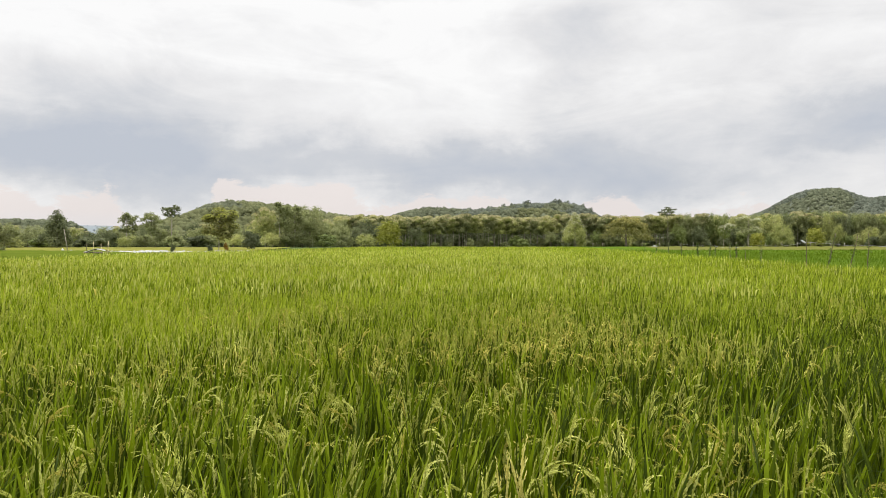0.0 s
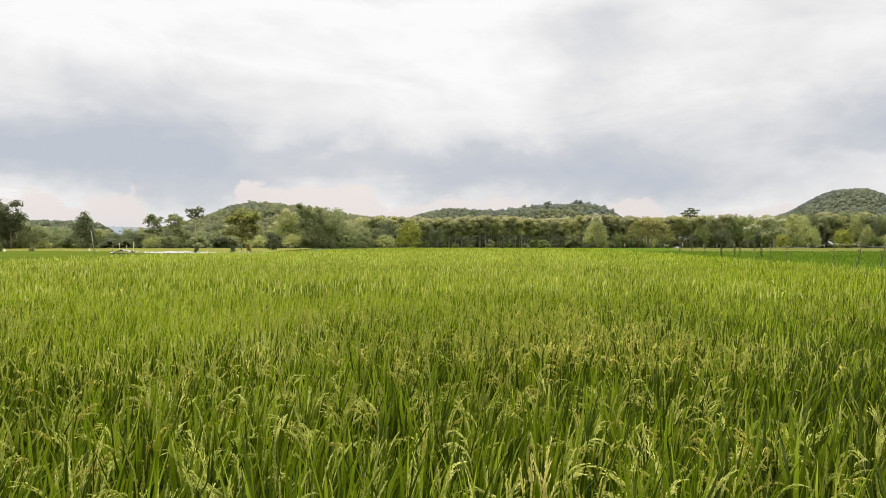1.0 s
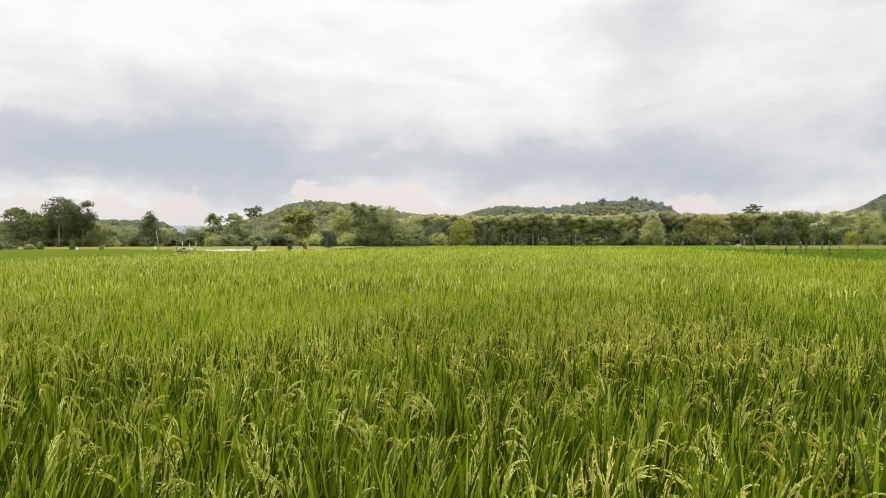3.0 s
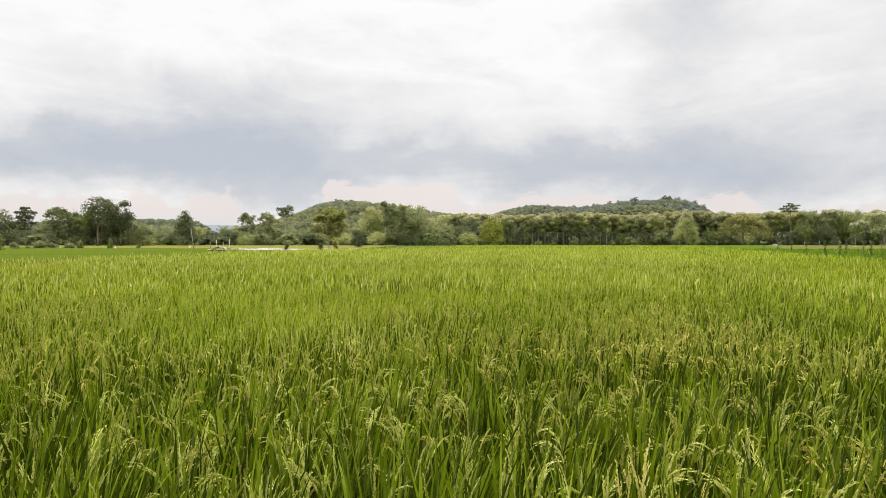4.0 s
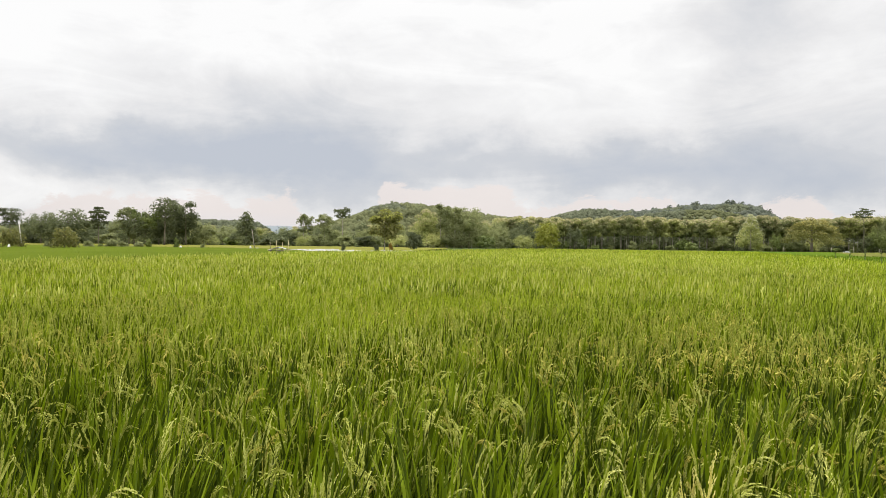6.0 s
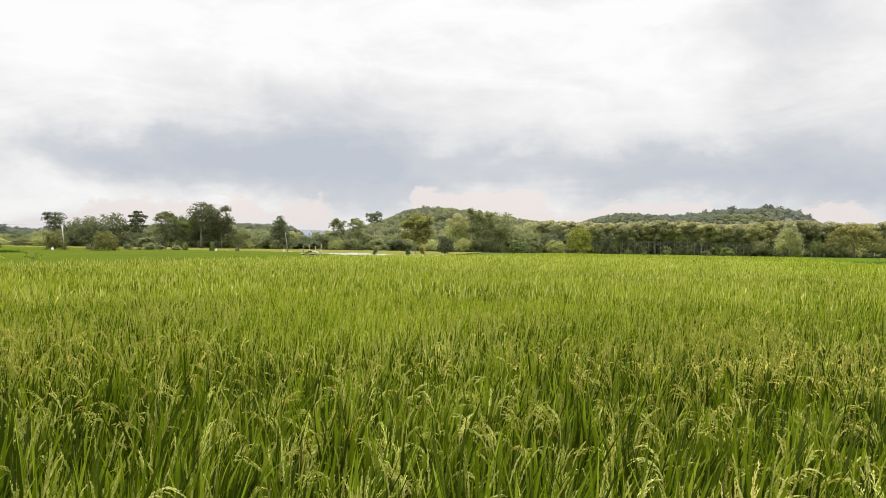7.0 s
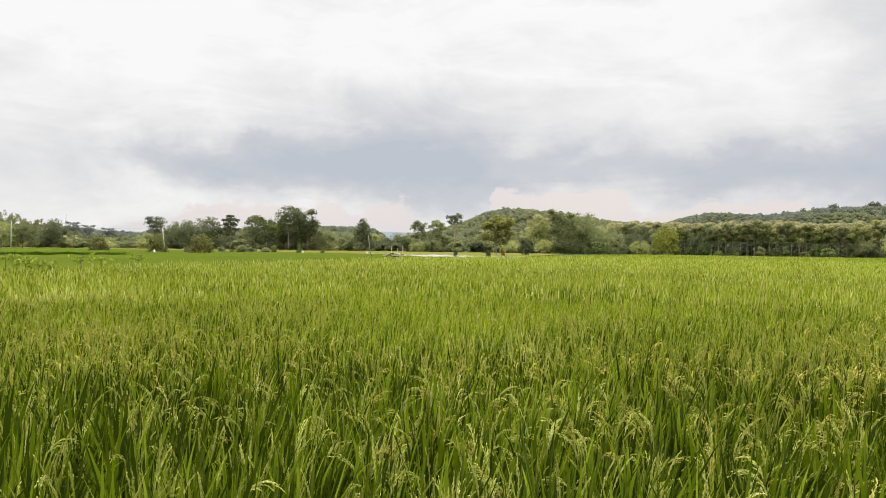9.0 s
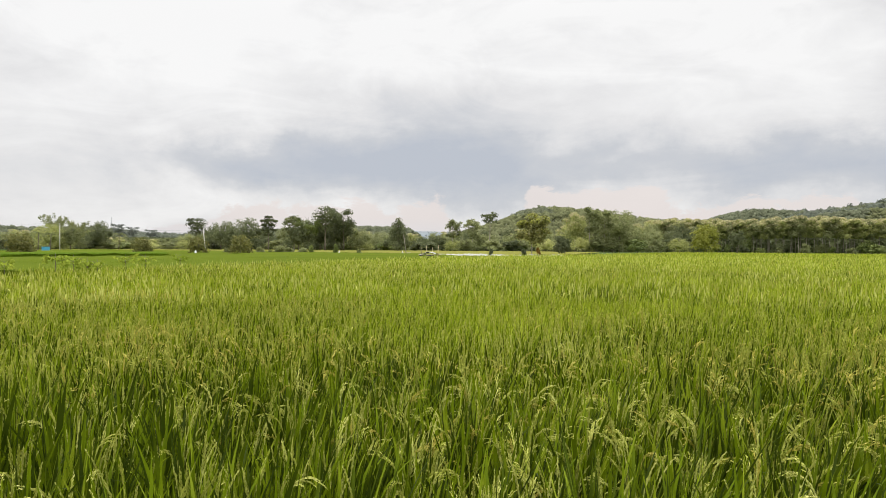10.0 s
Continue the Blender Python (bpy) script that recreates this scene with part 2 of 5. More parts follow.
GROUND = earthy("meadow_ground", (0.0434, 0.0744, 0.0124), (0.0806, 0.112, 0.0217), 0.05, c=(0.118, 0.124, 0.0372))
WET_SOIL = earthy("paddy_soil", (0.035, 0.045, 0.015), (0.07, 0.075, 0.03), 0.8)
BUND_SOIL = earthy("bund_soil", (0.105, 0.082, 0.036), (0.165, 0.132, 0.062), 0.9, c=(0.10, 0.11, 0.03))
BANK_GRASS = earthy("dry_bank_grass", (0.085, 0.095, 0.028), (0.145, 0.135, 0.052), 0.9, c=(0.18, 0.15, 0.075))
BARK = barky("grey_bark", (0.10, 0.085, 0.06), (0.24, 0.21, 0.16))
BARK_PALE = barky("pale_bark", (0.24, 0.21, 0.16), (0.42, 0.38, 0.31))
WOOD_POST = barky("weathered_post", (0.07, 0.06, 0.035), (0.18, 0.15, 0.09), 20)
GREEN_CULM = barky("green_bamboo_culm", (0.09, 0.10, 0.04), (0.19, 0.19, 0.09), 12)
BAMBOO = barky("bleached_bamboo", (0.38, 0.31, 0.17), (0.58, 0.50, 0.32), 12)


def plain(name, a, b, scale, rough=0.5, metal=0.0):
    m, t = material(name)
    n = tnoise(t, position(t), scale, 5.0)
    finish(t, ramp(t, n, (0.3, a), (0.7, b)), rough, 0.4, bump=n, bump_size=0.01, metal=metal)
    return m


PLASTIC = plain("white_plastic_sheet", (0.20, 0.20, 0.19), (0.46, 0.46, 0.44), 1.6, 0.4)
WHITE = plain("white_bottle_plastic", (0.55, 0.55, 0.54), (0.78, 0.78, 0.77), 6.0, 0.35)
TARP_BLUE = plain("blue_tarpaulin", (0.05, 0.30, 0.48), (0.12, 0.45, 0.66), 1.0, 0.5)
CONCRETE = plain("pole_concrete", (0.48, 0.46, 0.42), (0.66, 0.64, 0.60), 2.0, 0.9)
STEEL = plain("galvanised_steel", (0.40, 0.40, 0.42), (0.52, 0.52, 0.54), 2.0, 0.5, 0.3)
WIRE = plain("wire", (0.16, 0.16, 0.16), (0.26, 0.26, 0.25), 2.0, 0.6)
DARK_CLOTH = plain("dark_sacking", (0.03, 0.03, 0.03), (0.10, 0.09, 0.08), 4.0, 0.9)


# ---- mesh helpers ----
def polar(bearing, reach, z=0.0):
    b = radians(bearing)
    return Vector((math.sin(b) * reach, math.cos(b) * reach, z))


def mesh_of(name, verts, faces, mats, slots=None, smooth_faces=True):
    """A mesh from arrays: faces is a list of arrays of triangles or quads."""
    me = bpy.data.meshes.new(name)
    verts = np.asarray(verts, dtype=np.float32)
    faces = [np.asarray(f, dtype=np.int32) for f in faces if len(f)]
    loops = np.concatenate([f.ravel() for f in faces])
    sizes = np.concatenate([np.full(len(f), f.shape[1], dtype=np.int32) for f in faces])
    me.vertices.add(len(verts))
    me.vertices.foreach_set("co", verts.ravel())
    me.loops.add(len(loops))
    me.loops.foreach_set("vertex_index", loops)
    me.polygons.add(len(sizes))
    starts = np.concatenate([[0], np.cumsum(sizes)[:-1]]).astype(np.int32)
    me.polygons.foreach_set("loop_start", starts)
    me.polygons.foreach_set("loop_total", sizes)
    me.polygons.foreach_set("use_smooth", np.full(len(sizes), smooth_faces))
    for m in mats:
        me.materials.append(m)
    if slots is not None:
        me.polygons.foreach_set("material_index", np.asarray(slots, dtype=np.int32))
    me.update(calc_edges=True)
    me.validate()
    return me


def part(name, me, parent=None, label="", m=None):
    ob = new(name, me)
    if parent is not None:
        ob.parent = parent
    if m is not None:
        ob.matrix_basis = m
    return tagged(ob, label)


class Heap:
    """Gathers vertices, triangles and quads for one mesh."""

    def __init__(self):
        self.v, self.t, self.q, self.n = [], [], [], 0

    def put(self, verts, tris=None, quads=None):
        verts = np.asarray(verts, dtype=np.float64).reshape(-1, 3)
        if tris is not None and len(tris):
            self.t.append(np.asarray(tris, dtype=np.int64).reshape(-1, 3) + self.n)
        if quads is not None and len(quads):
            self.q.append(np.asarray(quads, dtype=np.int64).reshape(-1, 4) + self.n)
        self.v.append(verts)
        self.n += len(verts)
        return self

    def mesh(self, name, mat, smooth_faces=True):
        faces = []
        if self.t:
            faces.append(np.concatenate(self.t))
        if self.q:
            faces.append(np.concatenate(self.q))
        return mesh_of(name, np.concatenate(self.v), faces, [mat], None, smooth_faces)


def blades(heap, base, phi, length, lean, curl, width, segs, rng, low=0.0):
    """Grass blades, all at once: they rise from base, lean towards phi and curl over along their length."""
    n = len(base)
    if n == 0:
        return
    s = np.linspace(low, 1.0, segs + 1)
    theta = lean[:, None] + curl[:, None] * s[None, :] ** 1.8
    mid = 0.5 * (theta[:, 1:] + theta[:, :-1])
    ds = length[:, None] * np.diff(s)[None, :]
    out = np.concatenate([np.zeros((n, 1)), np.cumsum(np.sin(mid) * ds, 1)], 1)
    up = np.concatenate([np.zeros((n, 1)), np.cumsum(np.cos(mid) * ds, 1)], 1)
    out += (np.sin(lean) * length * low)[:, None]
    up += (np.cos(lean) * length * low)[:, None]
    pts = np.stack([base[:, 0:1] + out * np.cos(phi)[:, None], base[:, 1:2] + out * np.sin(phi)[:, None], base[:, 2:3] + up], 2)
    psi = phi + np.pi / 2 + rng.normal(0, 0.7, n)
    wd = np.stack([np.cos(psi), np.sin(psi), rng.normal(0, 0.15, n)], 1)
    prof = np.clip(1.02 - s[:-1] ** 2.4, 0.12, 1) * (0.65 + 0.35 * np.minimum(1, s[:-1] * 4))
    half = 0.5 * width[:, None, None] * prof[None, :, None] * wd[:, None, :]
    left, right = pts[:, :-1] - half, pts[:, :-1] + half
    ring = np.stack([left, right], 2).reshape(n, 2 * segs, 3)
    verts = np.concatenate([ring, pts[:, -1:]], 1)
    k = 2 * segs + 1
    off = np.arange(n)[:, None] * k
    quads = []
    for i in range(segs - 1):
        quads.append(off + np.array([[2 * i, 2 * i + 1, 2 * i + 3, 2 * i + 2]]))
    tris = off + np.array([[2 * segs - 2, 2 * segs - 1, 2 * segs]])
    heap.put(verts, tris, np.concatenate(quads) if quads else None)


def windblown(phi, lean, wind=0.11):
    """Blades turned a little to one side by a steady breeze."""
    x, y = lean * np.cos(phi) + wind, lean * np.sin(phi)
    return np.arctan2(y, x), np.hypot(x, y)


def grains(heap, centre, way, length, width, rng):
    """Rice grains: slim pointed husks, folded along the middle."""
    n = len(centre)
    way = way / np.linalg.norm(way, axis=1)[:, None]
    a = np.cross(way, rng.normal(0, 1, (n, 3)))
    a /= np.linalg.norm(a, axis=1)[:, None] + 1e-9
    up = np.cross(way, a)
    v = np.stack([centre - way * length * 0.5, centre + a * width * 0.5 - up * width * 0.3, centre + way * length * 0.5, centre - a * width * 0.5 - up * width * 0.3], 1)
    off = np.arange(n)[:, None] * 4
    heap.put(v, np.concatenate([off + np.array([[0, 1, 2]]), off + np.array([[0, 2, 3]])]))


def tube(heap, pts, radii, sides=6):
    """A tapered round bar along points."""
    pts = [Vector(p) for p in pts]
    verts, quads = [], []
    for i, p in enumerate(pts):
        d = (pts[min(i + 1, len(pts) - 1)] - pts[max(i - 1, 0)]).normalized()
        ref = Vector((1, 0, 0)) if abs(d.z) > 0.7 else Vector((0, 0, 1))
        a = d.cross(ref).normalized()
        b = d.cross(a)
        for k in range(sides):
            ang = 2 * math.pi * k / sides
            verts.append(p + (a * math.cos(ang) + b * math.sin(ang)) * radii[i])
    for i in range(len(pts) - 1):
        for k in range(sides):
            k2 = (k + 1) % sides
            quads.append((i * sides + k, i * sides + k2, (i + 1) * sides + k2, (i + 1) * sides + k))
    n = len(verts)
    verts += [pts[0], pts[-1]]
    tris = [(n, (k + 1) % sides, k) for k in range(sides)]
    top = (len(pts) - 1) * sides
    tris += [(n + 1, top + k, top + (k + 1) % sides) for k in range(sides)]
    heap.put([tuple(v) for v in verts], tris, quads)
    return heap


def ball(subdiv):
    bm = bmesh.new()
    bmesh.ops.create_icosphere(bm, subdivisions=subdiv, radius=1.0)
    v = np.array([tuple(p.co) for p in bm.verts])
    f = np.array([[q.index for q in p.verts] for p in bm.faces])
    bm.free()
    return v, f


BALL_1, BALL_2 = ball(1), ball(2)


def lumps(heap, centre, radius, rng, shape=BALL_2, rough=0.18):
    """Uneven rounded clumps, each turned and dented differently."""
    v, f = shape
    n = len(centre)
    noise_v = 1 + rng.normal(0, rough, (n, len(v), 1))
    verts = centre[:, None, :] + v[None] * radius[:, None, :] * noise_v
    tris = (np.arange(n) * len(v))[:, None, None] + f[None]
    heap.put(verts, tris.reshape(-1, 3))


def leaf_tips(heap, centre, normal, size, rng, stretch=1.4):
    """Small pointed leaf sprays, three-cornered, each turned its own way."""
    n = len(centre)
    normal = normal / (np.linalg.norm(normal, axis=1)[:, None] + 1e-9)
    a = np.cross(normal, rng.normal(0, 1, (n, 3)))
    a /= np.linalg.norm(a, axis=1)[:, None] + 1e-9
    b = np.cross(normal, a)
    h = size[:, None] * 0.62
    v = np.stack([centre - a * h * stretch * 0.6 + b * h, centre - a * h * stretch * 0.6 - b * h, centre + a * h * stretch], 1)
    heap.put(v, np.arange(n)[:, None] * 3 + np.array([[0, 1, 2]]))


def leaf_cards(heap, centre, normal, size, rng, stretch=1.5):
    """Small bent leaves or leaf sprays, four-cornered, folded along the middle."""
    n = len(centre)
    normal = normal / (np.linalg.norm(normal, axis=1)[:, None] + 1e-9)
    r = rng.normal(0, 1, (n, 3))
    a = np.cross(normal, r)
    a /= np.linalg.norm(a, axis=1)[:, None] + 1e-9
    b = np.cross(normal, a)
    h = size[:, None] * 0.5
    fold = normal * h * 0.35
    v = np.stack([centre - a * h * stretch, centre + b * h + fold, centre + a * h * stretch - fold * 0.6, centre - b * h + fold], 1)
    off = np.arange(n)[:, None] * 4
    heap.put(v, np.concatenate([off + np.array([[0, 1, 2]]), off + np.array([[0, 2, 3]])]))


# ---- ground ----
def sheet(name, corners, z, mat, cell, label, rough=0.0, seed=0, kind="structure", category="", top=None):
    """A flat or gently uneven four-cornered sheet."""
    c = [np.array(p, dtype=float) for p in corners]
    nu = max(1, int(np.linalg.norm(c[1] - c[0]) / cell))
    nv = max(1, int(np.linalg.norm(c[3] - c[0]) / cell))
    u, v = np.meshgrid(np.linspace(0, 1, nu + 1), np.linspace(0, 1, nv + 1))
    u, v = u.ravel()[:, None], v.ravel()[:, None]
    xy = c[0] * (1 - u) * (1 - v) + c[1] * u * (1 - v) + c[2] * u * v + c[3] * (1 - u) * v
    rng = np.random.default_rng(seed)
    zz = z + rng.normal(0, rough, len(xy)) if rough else np.full(len(xy), float(z))
    i = np.arange(nu * nv)
    a = (i // nu) * (nu + 1) + i % nu
    quads = np.stack([a, a + 1, a + nu + 2, a + nu + 1], 1)
    me = mesh_of(name, np.column_stack([xy, zz]), [quads], [mat])
    ob = new(name, me)
    return tagged(ob, label, category, "", kind)


def ground_disc():
    rings, sides = np.array([0, 30, 120, 400, 1200, 2600, 4800.0]), 64
    ang = np.linspace(0, 2 * np.pi, sides, endpoint=False)
    verts = [[0, 0, -0.05]] + [[r * math.cos(a), r * math.sin(a), -0.05] for r in rings[1:] for a in ang]
    tris = [(0, 1 + k, 1 + (k + 1) % sides) for k in range(sides)]
    quads = []
    for j in range(len(rings) - 2):
        for k in range(sides):
            k2 = (k + 1) % sides
            quads.append((1 + j * sides + k, 1 + (j + 1) * sides + k, 1 + (j + 1) * sides + k2, 1 + j * sides + k2))
    me = mesh_of("ground", verts, [np.array(tris), np.array(quads)], [GROUND])
    return tagged(new("ground", me), "flat green farmland reaching to the horizon", "ground", "", "structure")


ground_disc()

# The near plot: edges as lines of x over y, from the standing bund out to the far bund.
def plot_left(y):
    # left edge turns in beyond 65 m, fitted so the camera sees the seed beds
    return np.maximum(-22.0 - 0.085 * y, -21.0 - 0.085 * 65 + 0.10 * (y - 65))


def plot_right(y):
    return 12.6 + 0.125 * y


# PLOT_NEAR: unseen front rows start here, added to shade the rows in view
PLOT_NEAR, PLOT_FAR = 0.8, 150.0
sheet("paddy_soil", ((plot_left(0) - 1, -1), (plot_right(0) + 1, -1), (plot_right(152) + 1, 152), (plot_left(152) - 1, 152)), 0.0, WET_SOIL, 8.0,
      "dark wet paddy soil under the standing rice", category="soil")


def bund(name, a, b, width, height, label, seed):
    """A low rounded earth bank between two plots."""
    a, b = np.array(a, float), np.array(b, float)
    n = max(2, int(np.linalg.norm(b - a) / 0.6))
    side = np.array([-(b - a)[1], (b - a)[0]]) / np.linalg.norm(b - a)
    rng = np.random.default_rng(seed)
    prof = [(-0.5, 0.0), (-0.36, 0.7), (-0.15, 1.0), (0.15, 1.0), (0.36, 0.7), (0.5, 0.0)]
    verts = []
    for i in range(n + 1):
        p = a + (b - a) * i / n
        for o, h in prof:
            q = p + side * width * (o + rng.normal(0, 0.03))
            verts.append((q[0], q[1], -0.04 + (height + 0.04) * h + (rng.normal(0, 0.025) if h else 0)))
    k = len(prof)
    quads = [(i * k + j, i * k + j + 1, (i + 1) * k + j + 1, (i + 1) * k + j) for i in range(n) for j in range(k - 1)]
    me = mesh_of(name, verts, [np.array(quads)[:, ::-1]], [BUND_SOIL])
    return tagged(new(name, me), label, "field bund", "", "structure")


bund("bund_near", (-30, -0.05), (16, -0.05), 1.3, 0.28, "earth bund with short grass along the paddy's edge", 1)
bund("bund_left", (plot_left(16) - 0.9, 16), (plot_left(65) - 0.9, 65), 1.5, 0.4, "low earth bund with dry grass between two paddies", 2)
bund("bund_right", (plot_right(3) + 0.8, 3), (plot_right(150) + 0.8, 150), 1.3, 0.35, "low earth bund under a line of stakes", 3)


# ---- the rice ----
def grid_points(x0, x1, y0, y1, step, rng, jitter):
    gx, gy = np.meshgrid(np.arange(x0, x1, step), np.arange(y0, y1, step))
    p = np.column_stack([gx.ravel(), gy.ravel()])
    return p + rng.normal(0, jitter, p.shape)


def in_plot(p):
    return (p[:, 1] > PLOT_NEAR) & (p[:, 1] < PLOT_FAR) & (p[:, 0] > plot_left(p[:, 1])) & (p[:, 0] < plot_right(p[:, 1])) & (p[:, 0] > -16.7 - 1.1 * (p[:, 1] - 8.25))


def in_fan(p):
    """The part of the plain that lies ahead and to the left of the standing place."""
    b = np.degrees(np.arctan2(p[:, 0], p[:, 1]))
    return (b > -66) & (b < 39)


def patchy(p, scale, seed):
    return np.array([noise.noise(Vector((x * scale, y * scale, seed))) for x, y in p])


def ripeness(p):
    """How far the ears have ripened and bowed: a patch drifts over the plot, a belt of it crosses before the standing place."""
    r = patchy(p, 0.45, 5.0) + 0.25 * patchy(p, 1.3, 9.0)
    belt = np.exp(-(((p[:, 1] - 5.0 - 0.08 * p[:, 0]) / 1.15) ** 2)) * np.clip((3.2 - p[:, 0]) / 2.0, 0, 1)
    corner = np.exp(-(((p[:, 0] - 1.3) / 0.8) ** 2) - ((p[:, 1] - 2.9) / 0.7) ** 2)
    # ears farther out are still green
    return (r + 0.55 * belt + 0.5 * corner) * np.clip((11.0 - p[:, 1]) / 4.0, 0.12, 1)


def plant_leaves(rng, count, height):
    """The tillers of one hill of rice: stems, and leaves that branch from them at several heights and stand up close."""
    h = Heap()
    ang = rng.uniform(0, 2 * np.pi, count)
    rad = 0.065 * np.sqrt(rng.uniform(0, 1, count))
    tier = rng.uniform(0, 1, count)
    z = height * (0.03 + 0.55 * tier)
    out = rad + z * rng.uniform(0.02, 0.14, count)
    base = np.column_stack([out * np.cos(ang), out * np.sin(ang), z])
    length = height * rng.uniform(0.44, 0.70, count) * (1.08 - 0.2 * tier)
    flop = rng.uniform(0, 1, count) < 0.14
    lean = np.abs(rng.normal(0.15, 0.13, count))
    curl = np.where(flop, rng.uniform(0.5, 1.5, count), np.abs(rng.normal(0.12, 0.14, count)))
    way, lean = windblown(ang + rng.normal(0, 0.7, count), lean)
    blades(h, base, way, length, lean, curl, rng.uniform(0.013, 0.027, count), 5, rng)
    # stems
    k = 12
    a2 = rng.uniform(0, 2 * np.pi, k)
    r2 = 0.06 * np.sqrt(rng.uniform(0, 1, k))
    blades(h, np.column_stack([r2 * np.cos(a2), r2 * np.sin(a2), np.zeros(k)]), a2, height * rng.uniform(0.7, 0.85, k), rng.uniform(0.02, 0.12, k), np.full(k, 0.03), np.full(k, 0.009), 3, rng)
    return h


def ear_shape(rng, droop, size, branches, count, grain, thick, spread, stalk=True):
    """One ear of rice: a bowed stalk, and side branches that run along it, each a close braid of grains."""
    h = Heap()
    s = np.linspace(0, 1.3, 40)
    theta = 0.04 + droop * np.clip(s - 0.2, 0, 2) ** 1.2 * 1.7
    step = s[1] * size
    px = np.concatenate([[0], np.cumsum(np.sin(theta[:-1]) * step)])
    pz = np.concatenate([[0], np.cumsum(np.cos(theta[:-1]) * step)])
    def at(q):
        return np.array([np.interp(q, s, px), 0.0, np.interp(q, s, pz)])
    if stalk:
        tube(h, [tuple(at(q)) for q in (0, 0.25, 0.5, 0.75, 1.0)], [0.002, 0.0018, 0.0014, 0.001, 0.0006], 3)
    cs, ws = [], []
    for k in range(branches):
        s0 = 0.26 + 0.52 * k / branches
        run = rng.uniform(0.30, 0.48)
        ang = k * 2.4 + rng.uniform(-0.4, 0.4)
        side = np.array([0.35 * math.cos(ang), math.sin(ang), 0.6 * math.cos(ang)])
        wide = spread * rng.uniform(0.4, 1.2)
        for j in range(count):
            f = (j + 0.6) / count
            q = min(1.28, s0 + run * f)
            t = np.interp(q, s, theta)
            p = at(q) + side * wide * f ** 0.8 - np.array([0, 0, droop * 0.012 * f * f])
            cs.append(p + rng.normal(0, 0.0011, 3))
            ws.append(np.array([math.sin(t), 0, math.cos(t)]) + side * 0.22 + rng.normal(0, 0.15, 3))
    grains(h, np.array(cs), np.array(ws), grain, thick, rng)
    return h


def near_rice():
    """The rice hills round the standing place, one thing each, with their ears as parts."""
    rng = np.random.default_rng(11)
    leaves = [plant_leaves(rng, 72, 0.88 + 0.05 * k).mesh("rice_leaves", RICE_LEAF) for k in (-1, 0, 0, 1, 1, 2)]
    straw = []
    for k in range(3):
        h = Heap()
        a = rng.uniform(0, 6.28, 5)
        blades(h, np.zeros((5, 3)), a, rng.uniform(0.4, 0.7, 5), rng.uniform(0.2, 0.5, 5), rng.uniform(0.3, 1.6, 5), rng.uniform(0.008, 0.016, 5), 5, rng, 0.1)
        straw.append(h.mesh("withered_leaves", RICE_STRAW))
    upright = [ear_shape(rng, d, 0.20, 6, 10, 0.0155, 0.0056, 0.007).mesh("panicle", RICE_GRAIN) for d in (0.06, 0.14, 0.24, 0.34)]
    bowed = [ear_shape(rng, d, 0.235, 7, 11, 0.0155, 0.0054, 0.020).mesh("panicle", RICE_GRAIN) for d in (0.7, 0.95, 1.2, 1.45)]
    ripe_ears = [ear_shape(rng, d, 0.235, 7, 11, 0.0155, 0.0056, 0.022).mesh("panicle", RICE_RIPE) for d in (1.0, 1.3, 1.6)]
    bleached = ear_shape(rng, 0.12, 0.21, 6, 11, 0.0165, 0.0064, 0.011).mesh("panicle", RICE_BLEACHED)
    p = grid_points(-6, 6, PLOT_NEAR + 0.05, 6, 0.265, rng, 0.045)
    p = p[in_plot(p) & in_fan(p)]
    p = p[np.argsort(np.hypot(p[:, 0], p[:, 1]))][:300]
    reach = float(np.hypot(*p[-1]))
    pale_at = int(np.argmin(np.hypot(p[:, 0] - 0.31, p[:, 1] - 2.66)))
    p[pale_at] = (0.31, 2.62)
    # rice before the pale plant is moved aside to open the camera's view
    beside = (np.abs(p[:, 0] - 0.28) < 0.2) & (p[:, 1] > 2.1) & (p[:, 1] < 2.56)
    p[beside, 0] = 0.28 + np.where(p[beside, 0] > 0.28, 0.2, -0.2)
    for i, ((x, y), r) in enumerate(zip(p, ripeness(p))):
        ob = new("rice_plant", leaves[int(rng.integers(len(leaves)))])
        is_ripe = r > 0.2
        sc = rng.uniform(0.9, 1.06) * (0.96 if is_ripe else 1.0)
        ob.matrix_basis = pose(x, y, 0.0, rng.normal(0, 3), rng.normal(0, 3), rng.normal(0, 35)) @ Matrix.Diagonal((1, 1, sc, 1))
        tagged(ob, "tall rice plant with bowed yellowing ears" if is_ripe else "tall green rice plant with upright pale ears", "rice plant", "rice in the near plot")
        part("withered_leaves", straw[int(rng.integers(3))], ob, "withered straw-coloured lower leaves")
        lean_to = rng.uniform(0, 360)
        for k in range(int(rng.integers(5, 9)) + (3 if is_ripe else 0)):
            bow = rng.uniform() < (0.6 if is_ripe else 0.15)
            a = rng.normal(lean_to, 60)
            q = 0.08 * math.sqrt(rng.uniform())
            z = rng.uniform(0.56, 0.78) - (0.03 if bow else 0)
            m = pose(q * math.cos(radians(a)), q * math.sin(radians(a)), z, 0, rng.uniform(2, 12), a)
            mesh = upright[int(rng.integers(4))]
            if bow:
                mesh = ripe_ears[int(rng.integers(3))] if rng.uniform() < 0.7 * r else bowed[int(rng.integers(4))]
            part("panicle", mesh, ob, "", m)
